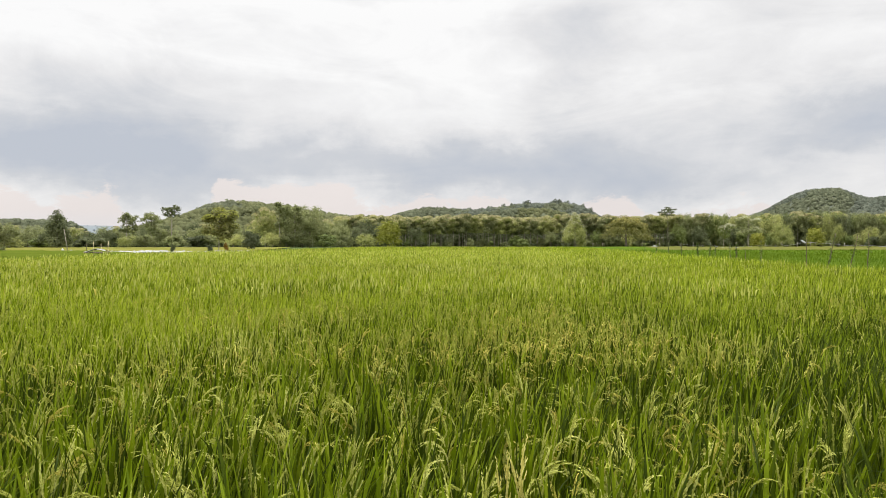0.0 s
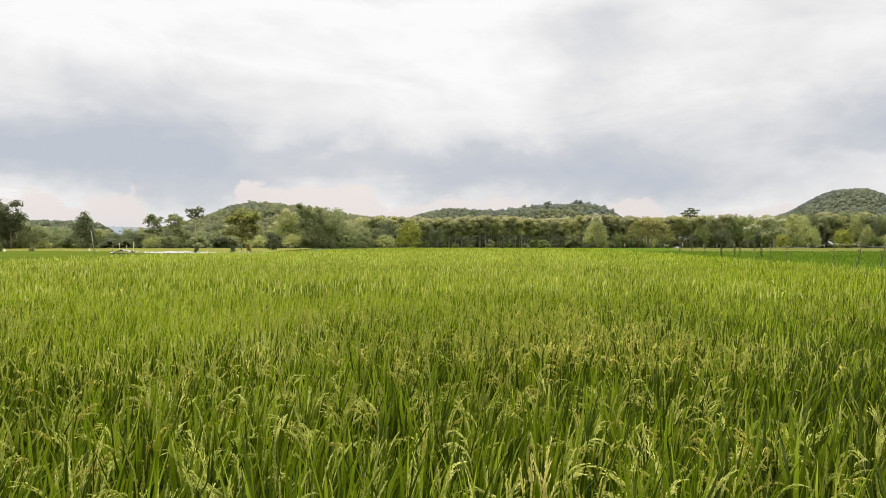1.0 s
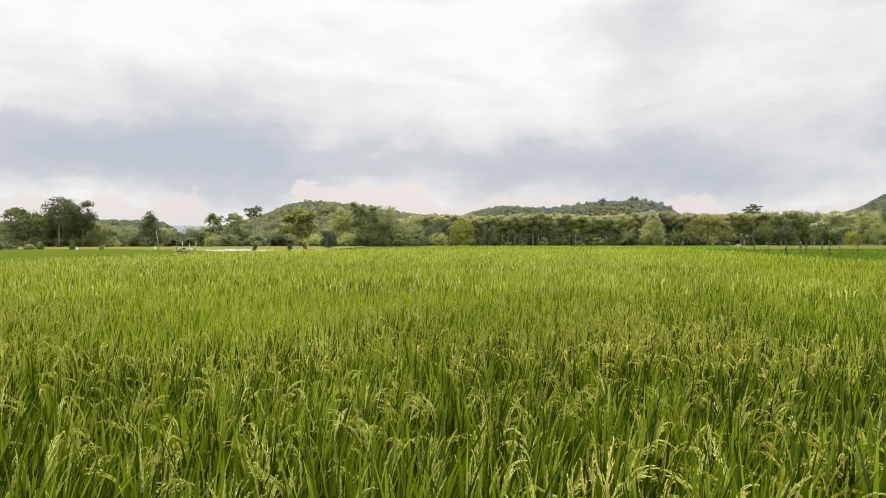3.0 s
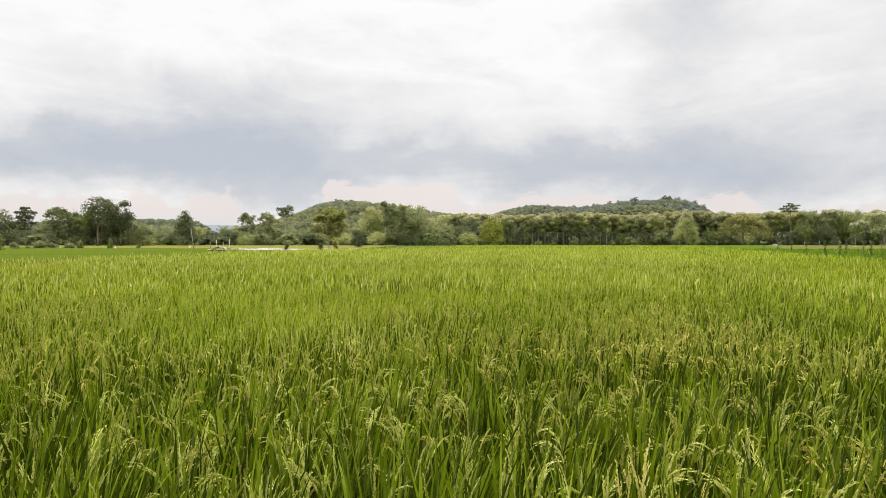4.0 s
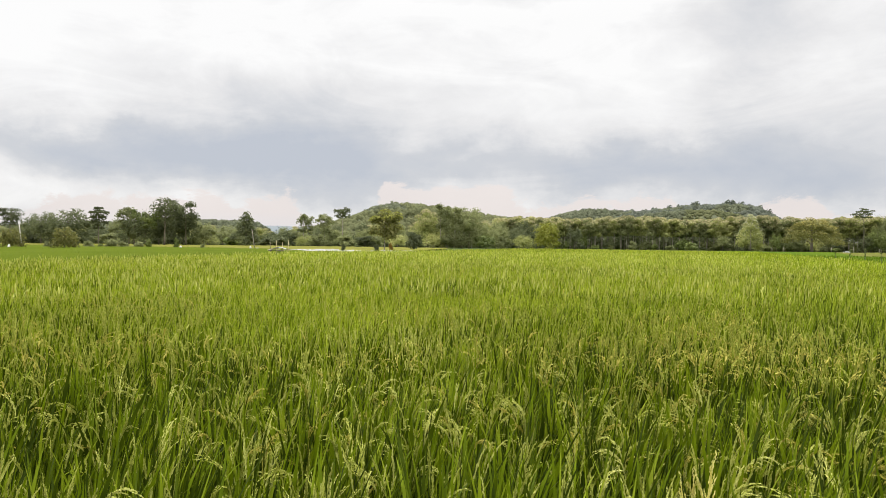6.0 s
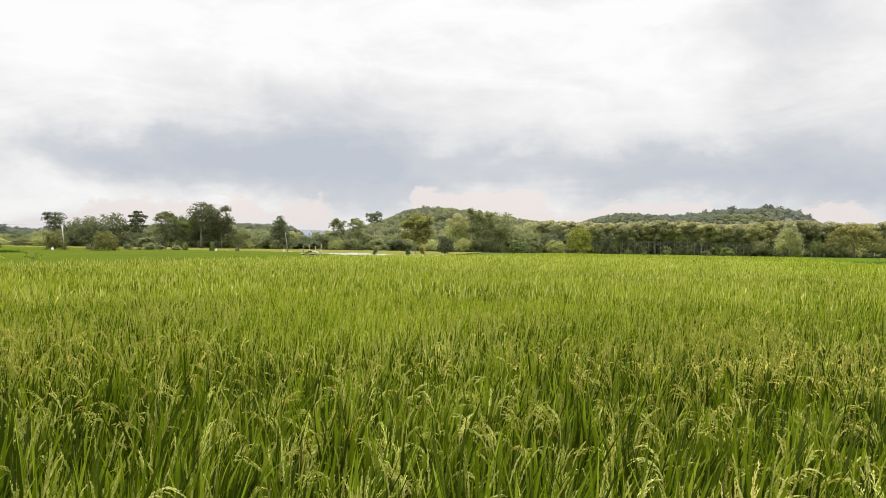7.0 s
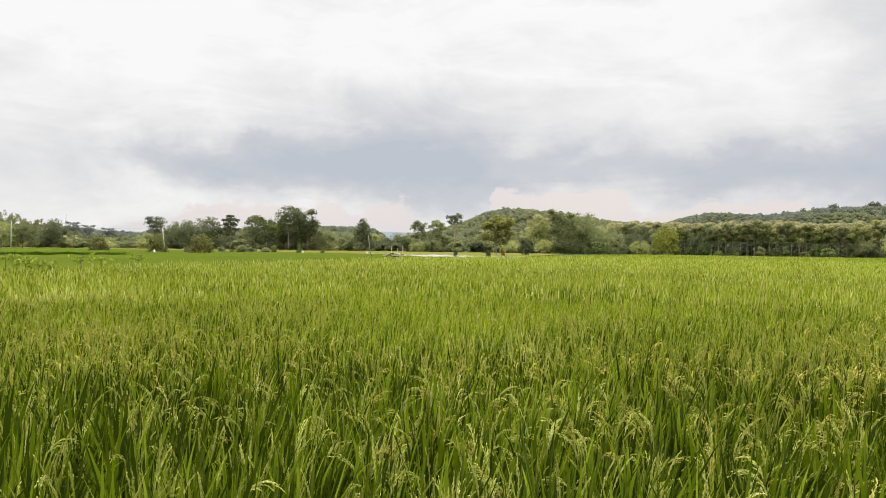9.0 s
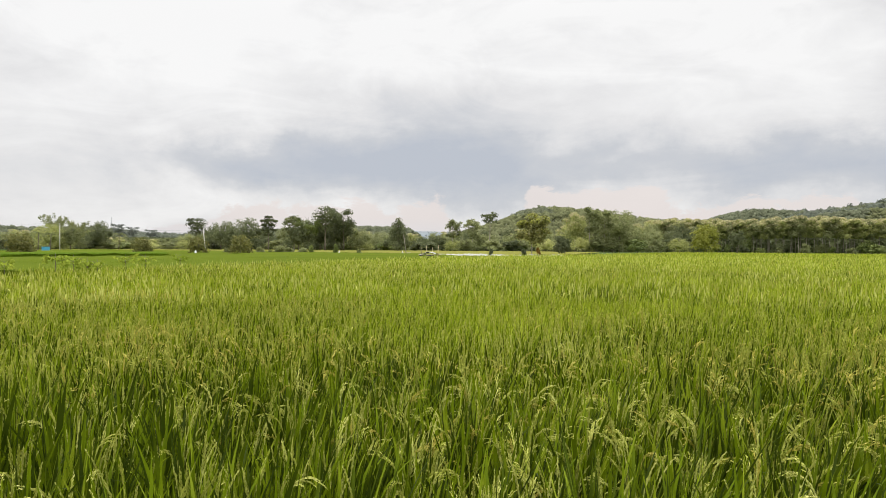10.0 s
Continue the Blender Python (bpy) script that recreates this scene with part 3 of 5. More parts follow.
        if i == pale_at:
            for qx, qy, a, z in ((0.02, -0.07, 90, 0.75), (0.035, -0.08, 200, 0.70), (0.0, -0.09, 20, 0.68), (-0.035, -0.07, 300, 0.71), (-0.05, -0.08, 150, 0.65), (0.05, -0.06, 250, 0.64), (0.01, -0.10, 60, 0.62), (-0.02, -0.10, 110, 0.60)):
                part("panicle", bleached, ob, "bleached straw-yellow ear", pose(qx, qy, z, 0, 7, a))
    return reach


REACH = near_rice()


def rice_stand(name, p, height, rng, n_leaf, segs, leaf_w, n_ear, ear_strands, ear_len, ear_w, low, label, leaf_mat=RICE_LEAF, spread=0.06, ears=None, tiered=0.0, flopping=0.2):
    """Many rice hills as one crop: blades in one mesh and ears as its parts."""
    n = len(p)
    h = Heap()
    k = n * n_leaf
    base = np.repeat(np.column_stack([p, np.zeros(n)]), n_leaf, 0)
    ang = rng.uniform(0, 2 * np.pi, k)
    tier = np.where(rng.uniform(0, 1, k) < tiered, rng.uniform(0.3, 0.62, k), 0.0)
    base[:, :2] += (spread * np.sqrt(rng.uniform(0, 1, k)) + 0.06 * tier)[:, None] * np.column_stack([np.cos(ang), np.sin(ang)])
    base[:, 2] = tier * height
    hill_h = np.repeat(height * rng.normal(1.0, 0.05, n), n_leaf)
    flop = rng.uniform(0, 1, k) < flopping
    curl = np.where(flop, rng.uniform(0.5, 1.5, k), np.abs(rng.normal(0.08, 0.12, k)))
    way, lean = windblown(ang + rng.normal(0, 0.7, k), np.abs(rng.normal(0.15, 0.12, k)) + 0.12 * tier)
    blades(h, base, way, hill_h * rng.uniform(0.86, 1.1, k) * (1.02 - 0.95 * tier), lean, curl,
           leaf_w * rng.uniform(0.75, 1.25, k), segs, rng, low)
    ob = tagged(new(name, h.mesh(name, leaf_mat)), label, "rice", "", "stuff")
    if not n_ear:
        return ob
    # ears stand thicker in the riper patches, and fewer have come out towards the staked bund
    top = hill_h[::n_leaf]
    ripe = ripeness(p)
    weight = np.clip(1.0 + 1.6 * ripe, 0.3, 2.4) * np.clip(1.7 - p[:, 1] / 8, 0.4, 1) * (1 - 0.75 * np.clip((p[:, 0] - 0.125 * p[:, 1] - 1) / 6, 0, 1))
    k = int(n * n_ear)
    pick = rng.choice(n, k, p=weight / weight.sum())
    at = np.column_stack([p[pick] + rng.normal(0, spread * 0.7, (k, 2)), top[pick] * rng.uniform(0.68, 0.91 if ears else 0.95, k)])
    yellow = rng.uniform(0, 1, k) < np.clip(0.06 + 0.5 * ripe[pick], 0.04, 0.5)
    for group, mat, words in ((~yellow, RICE_GRAIN, "pale yellow-green ears"), (yellow, RICE_RIPE, "ripening straw-yellow ears")):
        eb = at[group]
        m = len(eb)
        if not m:
            continue
        h = Heap()
        if ears:
            # whole ears, turned and set at random
            bow = rng.uniform(0, 1, m) < (0.25 if mat is RICE_GRAIN else 0.85)
            half = len(ears) // 2
            kind = np.where(bow, half, 0) + rng.integers(0, half, m)
            eb = eb - np.array([0, 0, 0.03]) * bow[:, None]
            for i, (tv, tt) in enumerate(ears):
                sel = np.where(kind == i)[0]
                a, tilt = rng.uniform(0, 2 * np.pi, len(sel)), rng.normal(0.1, 0.08, len(sel))
                x = tv[None, :, 0] * np.cos(tilt)[:, None] + tv[None, :, 2] * np.sin(tilt)[:, None]
                z = tv[None, :, 2] * np.cos(tilt)[:, None] - tv[None, :, 0] * np.sin(tilt)[:, None]
                y = np.broadcast_to(tv[None, :, 1], x.shape)
                v = np.stack([x * np.cos(a)[:, None] - y * np.sin(a)[:, None], x * np.sin(a)[:, None] + y * np.cos(a)[:, None], z], 2) + eb[sel][:, None, :]
                h.put(v, (np.arange(len(sel)) * len(tv))[:, None, None] + tt[None])
        else:
            bow = np.repeat(rng.uniform(0, 1, m) < (0.2 if mat is RICE_GRAIN else 0.7), ear_strands)
            ph = np.repeat(rng.uniform(0, 2 * np.pi, m), ear_strands) + rng.normal(0, 0.3, m * ear_strands)
            kk = m * ear_strands
            eb = np.repeat(eb, ear_strands, 0) + rng.normal(0, 1.0, (kk, 3)) * np.array([0.006, 0.006, 0.025])
            blades(h, eb, ph, ear_len * rng.uniform(0.7, 1.15, kk), np.repeat(np.abs(rng.normal(0.10, 0.12, m)), ear_strands) + rng.normal(0, 0.05, kk),
                   np.where(bow, rng.uniform(1.0, 2.4, kk), np.abs(rng.normal(0.15, 0.2, kk))), ear_w * rng.uniform(0.7, 1.3, kk), 3 if ear_strands > 1 else 2, rng)
        part("rice_ears", h.mesh("rice_ears", mat), ob, words)
    return ob


def ear_template(rng, droop, size, branches, count, husk, thick, spread):
    """A simpler ear of fewer, longer husks."""
    h = ear_shape(rng, droop, size, branches, count, husk, thick, spread, False)
    return np.concatenate(h.v), np.concatenate(h.t)


def field_rice():
    rng = np.random.default_rng(23)
    ears = [ear_template(rng, d, 0.21, 4, 4, 0.033, 0.0085, 0.008 if d < 0.5 else 0.024) for d in (0.06, 0.15, 0.3, 0.8, 1.1, 1.5)]
    far = lambda p: np.hypot(p[:, 0], p[:, 1])
    p = grid_points(-14, 9, PLOT_NEAR, 13, 0.245, rng, 0.035)
    p = p[in_plot(p) & in_fan(p)]
    d = far(p)
    mid = p[(d > REACH) & (d < 11.5)]
    # unseen rice added on both flanks, close by, to shade the front rows
    q = grid_points(-6, 6, PLOT_NEAR, 5, 0.245, rng, 0.035)
    q = q[in_plot(q) & ~in_fan(q) & (np.hypot(q[:, 0], q[:, 1]) < 5.5)]
    mid = np.concatenate([mid, q])
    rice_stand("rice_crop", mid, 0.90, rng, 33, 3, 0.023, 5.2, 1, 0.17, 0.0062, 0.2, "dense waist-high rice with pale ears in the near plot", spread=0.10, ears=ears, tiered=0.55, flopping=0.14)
    p = grid_points(-26, 18, PLOT_NEAR, 29, 0.25, rng, 0.04)
    p = p[in_plot(p) & in_fan(p)]
    d = far(p)
    p = p[(d >= 11.5) & (d < 27)]
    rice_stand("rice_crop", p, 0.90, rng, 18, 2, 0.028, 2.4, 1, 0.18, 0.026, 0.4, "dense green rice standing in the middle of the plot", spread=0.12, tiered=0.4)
    p = grid_points(-30, 24, 15, 44, 0.36, rng, 0.07)
    p = p[in_plot(p) & in_fan(p)]
    d = far(p)
    p = p[(d >= 27) & (d < 42)]
    rice_stand("rice_crop", p, 0.90, rng, 15, 2, 0.029, 2.0, 1, 0.19, 0.030, 0.5, "green rice in the farther half of the plot", spread=0.17)
    p = grid_points(-34, 26, 25, 77, 0.56, rng, 0.12)
    p = p[in_plot(p) & in_fan(p)]
    d = far(p)
    p = p[(d >= 42) & (d < 75)]
    rice_stand("rice_crop", p, 0.90, rng, 12, 2, 0.042, 2.2, 1, 0.19, 0.040, 0.55, "green rice well out in the plot", spread=0.25)
    p = grid_points(-38, 34, 45, 150, 1.0, rng, 0.22)
    p = p[in_plot(p) & in_fan(p)]
    d = far(p)
    p = p[d >= 75]
    rice_stand("rice_crop", p, 0.90, rng, 11, 2, 0.066, 2.0, 1, 0.20, 0.060, 0.6, "green rice towards the far bund", spread=0.4)


field_rice()


def canopy(name, corners, z, mat, label, cell=2.0, rough=0.03, seed=0):
    """The closed leaf layer inside a dense stand, below the tips."""
    return sheet(name, corners, z, mat, cell, label, rough, seed, "stuff", "rice")


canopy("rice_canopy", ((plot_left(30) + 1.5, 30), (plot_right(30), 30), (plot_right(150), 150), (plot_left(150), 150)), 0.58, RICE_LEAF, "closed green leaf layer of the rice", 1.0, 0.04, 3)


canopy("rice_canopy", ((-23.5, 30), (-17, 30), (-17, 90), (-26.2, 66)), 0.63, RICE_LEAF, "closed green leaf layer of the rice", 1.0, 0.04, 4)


def side_fields():
    rng = np.random.default_rng(31)
    # the younger plot beyond the left bund
    def left_of(p):
        return p[:, 0] < plot_left(p[:, 1]) - 1.9
    def open_field(p):
        return left_of(p) & in_fan(p) & (p[:, 1] > 32.4 + 0.487 * p[:, 0]) & ((np.degrees(np.arctan2(p[:, 0], p[:, 1])) < -31.5) | (np.hypot(p[:, 0], p[:, 1]) < 100))
    p = grid_points(-75, -18, 6, 72, 0.56, rng, 0.25)
    p = p[open_field(p) & (np.hypot(p[:, 0], p[:, 1]) < 70)]
    # the plot's near edge, seen as a low wall of leaves
    x = rng.uniform(-62, -23, 900)
    p = np.concatenate([p, np.column_stack([x, 32.5 + 0.487 * x + rng.uniform(0, 0.4, 900)])])
    rice_stand("young_rice_crop", p, 0.60, rng, 10, 2, 0.03, 0, 0, 0, 0, 0.1, "smooth bright green young rice beyond the bund", YOUNG_RICE, 0.2, flopping=0.4)
    p = grid_points(-150, -24, 10, 112, 1.2, rng, 0.3)
    p = p[open_field(p) & (np.hypot(p[:, 0], p[:, 1]) >= 70)]
    rice_stand("young_rice_crop", p, 0.575, rng, 6, 2, 0.09, 0, 0, 0, 0, 0.5, "smooth bright green young rice farther off", YOUNG_RICE, 0.5)
    canopy("young_rice_canopy", ((-26, 20.4), (-52, 100), (-160, 112), (-62, 3.0)), 0.565, YOUNG_RICE, "closed leaf layer of the young rice", 1.5, 0.03, 5)
    canopy("young_rice_canopy", ((-25.5, 20.6), (-28.3, 66), (-51, 98), (-30, 24)), 0.57, YOUNG_RICE, "closed leaf layer of the young rice", 1.0, 0.03, 6)
    sheet("bare_bank", ((-22, 14.5), (-23, 20.6), (-60, 2.6), (-56, -1.5)), 0.3, BANK_GRASS, 0.8, "bare dry earth with thin grass beside the bund", 0.03, 12, "structure", "bare ground")
    # a taller, deeper green plot in the young field
    a, b, c, d = (polar(q, w) for q, w in ((-62.5, 74), (-49.5, 82), (-49.5, 102), (-62.5, 98)))
    canopy("green_rice_canopy", ((a.x, a.y), (b.x, b.y), (c.x, c.y), (d.x, d.y)), 0.76, DEEP_RICE, "closed leaf layer of a taller green plot", 1.0, 0.05, 14)
    u, v = rng.uniform(0, 1, (2, 1300, 1))
    v = np.where(np.arange(1300)[:, None] < 900, v * 0.03, v)
    a, b, c, d = (np.array((q.x, q.y)) for q in (a, b, c, d))
    p = (a * (1 - u) + b * u) * (1 - v) + (d * (1 - u) + c * u) * v
    rice_stand("green_rice_crop", p, 0.80, rng, 12, 2, 0.07, 0, 0, 0, 0, 0.1, "taller deep green rice in the young field", DEEP_RICE, 0.4)
    # the darker plot beyond the stakes
    def right_of(p):
        return p[:, 0] > plot_right(p[:, 1]) + 1.6
    p = grid_points(14, 62, 12, 75, 0.58, rng, 0.12)
    p = p[right_of(p) & in_fan(p)]
    rice_stand("green_rice_crop", p, 0.70, rng, 8, 2, 0.03, 0, 0, 0, 0, 0.4, "smooth deep green rice beyond the stakes", DEEP_RICE, 0.2)
    p = grid_points(20, 110, 75, 112, 1.2, rng, 0.3)
    p = p[right_of(p) & in_fan(p)]
    rice_stand("green_rice_crop", p, 0.70, rng, 6, 2, 0.09, 0, 0, 0, 0, 0.5, "smooth deep green rice farther off", DEEP_RICE, 0.5)
    canopy("green_rice_canopy", ((plot_right(12) + 1.7, 12), (70, 12), (100, 112), (plot_right(112) + 1.7, 112)), 0.48, DEEP_RICE, "closed leaf layer of the green rice", 1.5, 0.03, 7)
    # ripe strips before the trees
    canopy("green_rice_canopy", ((28.6, 112), (38, 112), (66, 215), (34, 215)), 0.49, DEEP_RICE, "closed leaf layer of the green rice before the trees", 2.0, 0.04, 15)
    canopy("ripe_rice", ((38, 112), (118, 112), (180, 215), (66, 215)), 0.49, RIPE_RICE, "strip of ripe yellow rice before the trees", 2.0, 0.06, 8)
    canopy("ripening_rice", ((-200, 121), (-36, 121), (-50, 215), (-270, 215)), 0.25, PALE_RICE, "strip of yellowing rice before the trees", 2.0, 0.06, 9)


side_fields()


# ---- hills ----
def hill(name, bearings, rises, reach, depth, mat, mat_b, label, seed, crown=7.0, count=2600, pale=0.35, tall=1.0):
    """A wooded ridge: a rounded mound along an arc, clothed in tree crowns."""
    rng = np.random.default_rng(seed)
    b0, b1 = bearings[0], bearings[-1]
    nb, nd = 60, 14
    bb = np.linspace(b0, b1, nb + 1)
    rise = np.interp(bb, bearings, rises)
    kern = np.array([0.25, 0.5, 0.25])
    rise = np.convolve(np.pad(rise, 1, mode="edge"), kern, "valid")
    top = reach * np.tan(np.radians(rise)) + 1.75
    dd = np.linspace(-1, 1, nd + 1)
    prof = np.cos(dd * np.pi / 2) ** 1.3
    def height_at(b, d):
        t = np.interp(b, bb, top)
        # spurs and gullies run down the slope
        t = t * (1 - 0.16 * np.abs(np.sin(b * 1.9 + seed + 1.3 * np.sin(b * 0.7 + 3 * d))) * np.clip(np.abs(d) * 2.2, 0, 1))
        return (t - crown * 0.6) * np.cos(np.clip(d, -1, 1) * np.pi / 2) ** 1.3
    verts = []
    for d in dd:
        z = height_at(bb, np.full(nb + 1, d))
        r = reach + d * depth
        verts.append(np.column_stack([np.sin(np.radians(bb)) * r, np.cos(np.radians(bb)) * r, np.maximum(z, -0.5)]))
    verts = np.concatenate(verts)
    i = np.arange(nb * nd)
    a = (i // nb) * (nb + 1) + i % nb
    quads = np.stack([a, a + 1, a + nb + 2, a + nb + 1], 1)
    ob = tagged(new(name, mesh_of(name, verts, [quads], [mat])), label, "hill", "", "structure")
    b = rng.uniform(b0, b1, count)
    d = np.concatenate([rng.uniform(-0.95, 0.1, count - count // 4), rng.normal(0, 0.06, count // 4)])
    z = height_at(b, d)
    r = reach + d * depth
    centre = np.column_stack([np.sin(np.radians(b)) * r, np.cos(np.radians(b)) * r, z + crown * 0.1])
    size = crown * (0.25 + 0.62 * rng.uniform(0, 1, count) ** 1.6)
    size = np.where(rng.uniform(0, 1, count) < 0.06, size * 1.25, size)
    on_ridge = (np.arange(count) >= count - count // 4) & (rng.uniform(0, 1, count) < 0.10)
    size = np.where(on_ridge, size * tall, size)
    radius = np.column_stack([size, size, size * rng.uniform(0.7, 1.1, count)])
    tone = np.array([noise.noise(Vector((q[0] * 0.012, q[1] * 0.012, q[2] * 0.03 + seed))) for q in centre]) > (0.5 - pale) * 0.6
    for sel, m, n in ((~tone, mat, "hill_wood"), (tone, mat_b, "hill_regrowth")):
        if sel.sum():
            h = Heap()
            lumps(h, centre[sel], radius[sel], rng, BALL_1, 0.14)
            k = 9
            d3 = rng.normal(0, 1, (k * sel.sum(), 3))
            d3 /= np.linalg.norm(d3, axis=1)[:, None]
            d3[:, 2] = np.abs(d3[:, 2])
            rr = np.repeat(radius[sel], k, 0)
            c2 = np.repeat(centre[sel], k, 0) + d3 * rr * rng.uniform(0.9, 1.06, len(d3))[:, None]
            leaf_tips(h, c2, d3 + rng.normal(0, 0.12, c2.shape), rr[:, 0] * rng.uniform(0.36, 0.66, len(c2)), rng, 1.1)
            part(n, h.mesh(n, m), ob, "tree crowns covering the slope")["kind"] = "stuff"
    return ob


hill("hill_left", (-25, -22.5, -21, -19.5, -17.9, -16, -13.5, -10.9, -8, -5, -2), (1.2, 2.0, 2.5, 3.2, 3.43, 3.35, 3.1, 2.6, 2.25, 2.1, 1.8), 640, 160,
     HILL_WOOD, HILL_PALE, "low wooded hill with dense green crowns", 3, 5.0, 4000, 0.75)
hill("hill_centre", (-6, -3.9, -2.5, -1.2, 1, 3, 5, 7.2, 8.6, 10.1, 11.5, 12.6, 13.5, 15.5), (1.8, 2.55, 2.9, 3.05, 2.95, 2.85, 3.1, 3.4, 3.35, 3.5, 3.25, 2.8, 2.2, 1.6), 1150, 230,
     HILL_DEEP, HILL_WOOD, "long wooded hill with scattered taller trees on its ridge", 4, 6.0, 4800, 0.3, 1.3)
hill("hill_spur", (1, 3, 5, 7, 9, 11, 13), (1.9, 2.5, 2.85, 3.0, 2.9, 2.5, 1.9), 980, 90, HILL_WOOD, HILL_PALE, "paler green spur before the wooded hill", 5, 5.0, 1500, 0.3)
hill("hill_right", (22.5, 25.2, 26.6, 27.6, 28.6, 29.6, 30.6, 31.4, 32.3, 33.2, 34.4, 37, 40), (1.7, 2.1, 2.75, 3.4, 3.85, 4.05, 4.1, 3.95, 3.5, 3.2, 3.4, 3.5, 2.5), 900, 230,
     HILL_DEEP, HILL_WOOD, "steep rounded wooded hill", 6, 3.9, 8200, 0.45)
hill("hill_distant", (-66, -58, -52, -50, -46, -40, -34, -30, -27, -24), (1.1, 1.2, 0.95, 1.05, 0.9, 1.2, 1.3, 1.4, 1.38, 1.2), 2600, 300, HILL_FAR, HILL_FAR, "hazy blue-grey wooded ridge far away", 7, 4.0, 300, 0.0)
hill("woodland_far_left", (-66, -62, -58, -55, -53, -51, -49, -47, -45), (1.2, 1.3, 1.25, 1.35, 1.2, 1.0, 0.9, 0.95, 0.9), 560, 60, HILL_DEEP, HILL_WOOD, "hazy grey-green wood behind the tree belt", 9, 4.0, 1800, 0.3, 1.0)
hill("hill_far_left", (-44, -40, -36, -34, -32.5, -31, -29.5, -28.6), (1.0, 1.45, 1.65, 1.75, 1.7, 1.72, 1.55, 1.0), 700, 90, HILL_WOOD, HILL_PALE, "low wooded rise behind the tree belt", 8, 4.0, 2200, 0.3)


# ---- trees ----
def make_crown(rng, lobes, n, size, stretch=1.4, core=True, shell=(0.45, 1.22)):
    """Leaf sprays over lobes (centre, radii), uneven, with gaps, round a few inner clumps."""
    h = Heap()
    lob = np.array(lobes)
    area = lob[:, 3] * lob[:, 4]
    pick = rng.choice(len(lob), n, p=area / area.sum())
    d = rng.normal(0, 1, (n, 3))
    d /= np.linalg.norm(d, axis=1)[:, None]
    d[:, 2] = np.where(d[:, 2] < -0.55, -d[:, 2], d[:, 2])
    rad = np.column_stack([lob[pick, 3], lob[pick, 3], lob[pick, 4]])
    c = lob[pick, :3] + d * rad * rng.uniform(shell[0], shell[1], n)[:, None]
    # loose sprays between the lobes
    loose = rng.uniform(0, 1, n) < 0.30
    mate = lob[rng.integers(0, len(lob), n), :3]
    f = rng.uniform(0.1, 0.6, (n, 1))
    c = np.where(loose[:, None], c * (1 - f) + mate * f, c)
    leaf_tips(h, c, d + rng.normal(0, 0.32, (n, 3)), size * rng.uniform(0.55, 1.45, n), rng, stretch)
    if core:
        big = lob[np.argsort(-area)[:5]]
        lumps(h, big[:, :3], np.column_stack([big[:, 3], big[:, 3], big[:, 4]]) * 0.5, rng, BALL_1, 0.15)
    return h


def make_trunk(rng, height, radius, limbs=5, start=0.45, reach=0.25, lean=0.03):
    h = Heap()
    pts, x, y = [], 0.0, 0.0
    for i in range(7):
        pts.append((x, y, height * i / 6))
        x += rng.normal(0, lean) * height / 6
        y += rng.normal(0, lean) * height / 6
    tube(h, pts, [radius * (1.25 - 0.95 * i / 6) for i in range(7)], 7)
    for k in range(limbs):
        f = start + (0.9 - start) * k / max(1, limbs - 1)
        i = min(5, int(f * 6))
        p = Vector(pts[i]).lerp(Vector(pts[i + 1]), f * 6 - i)
        a = k * 2.4 + rng.uniform(-0.5, 0.5)
        out = height * reach * rng.uniform(0.7, 1.2)
        q = p + Vector((math.cos(a) * out * 0.5, math.sin(a) * out * 0.5, out * 0.45))
        e = p + Vector((math.cos(a) * out, math.sin(a) * out, out * 0.8))
        r = radius * (0.6 - 0.3 * f)
        tube(h, [p, q, e], [r, r * 0.65, r * 0.25], 5)
    return h


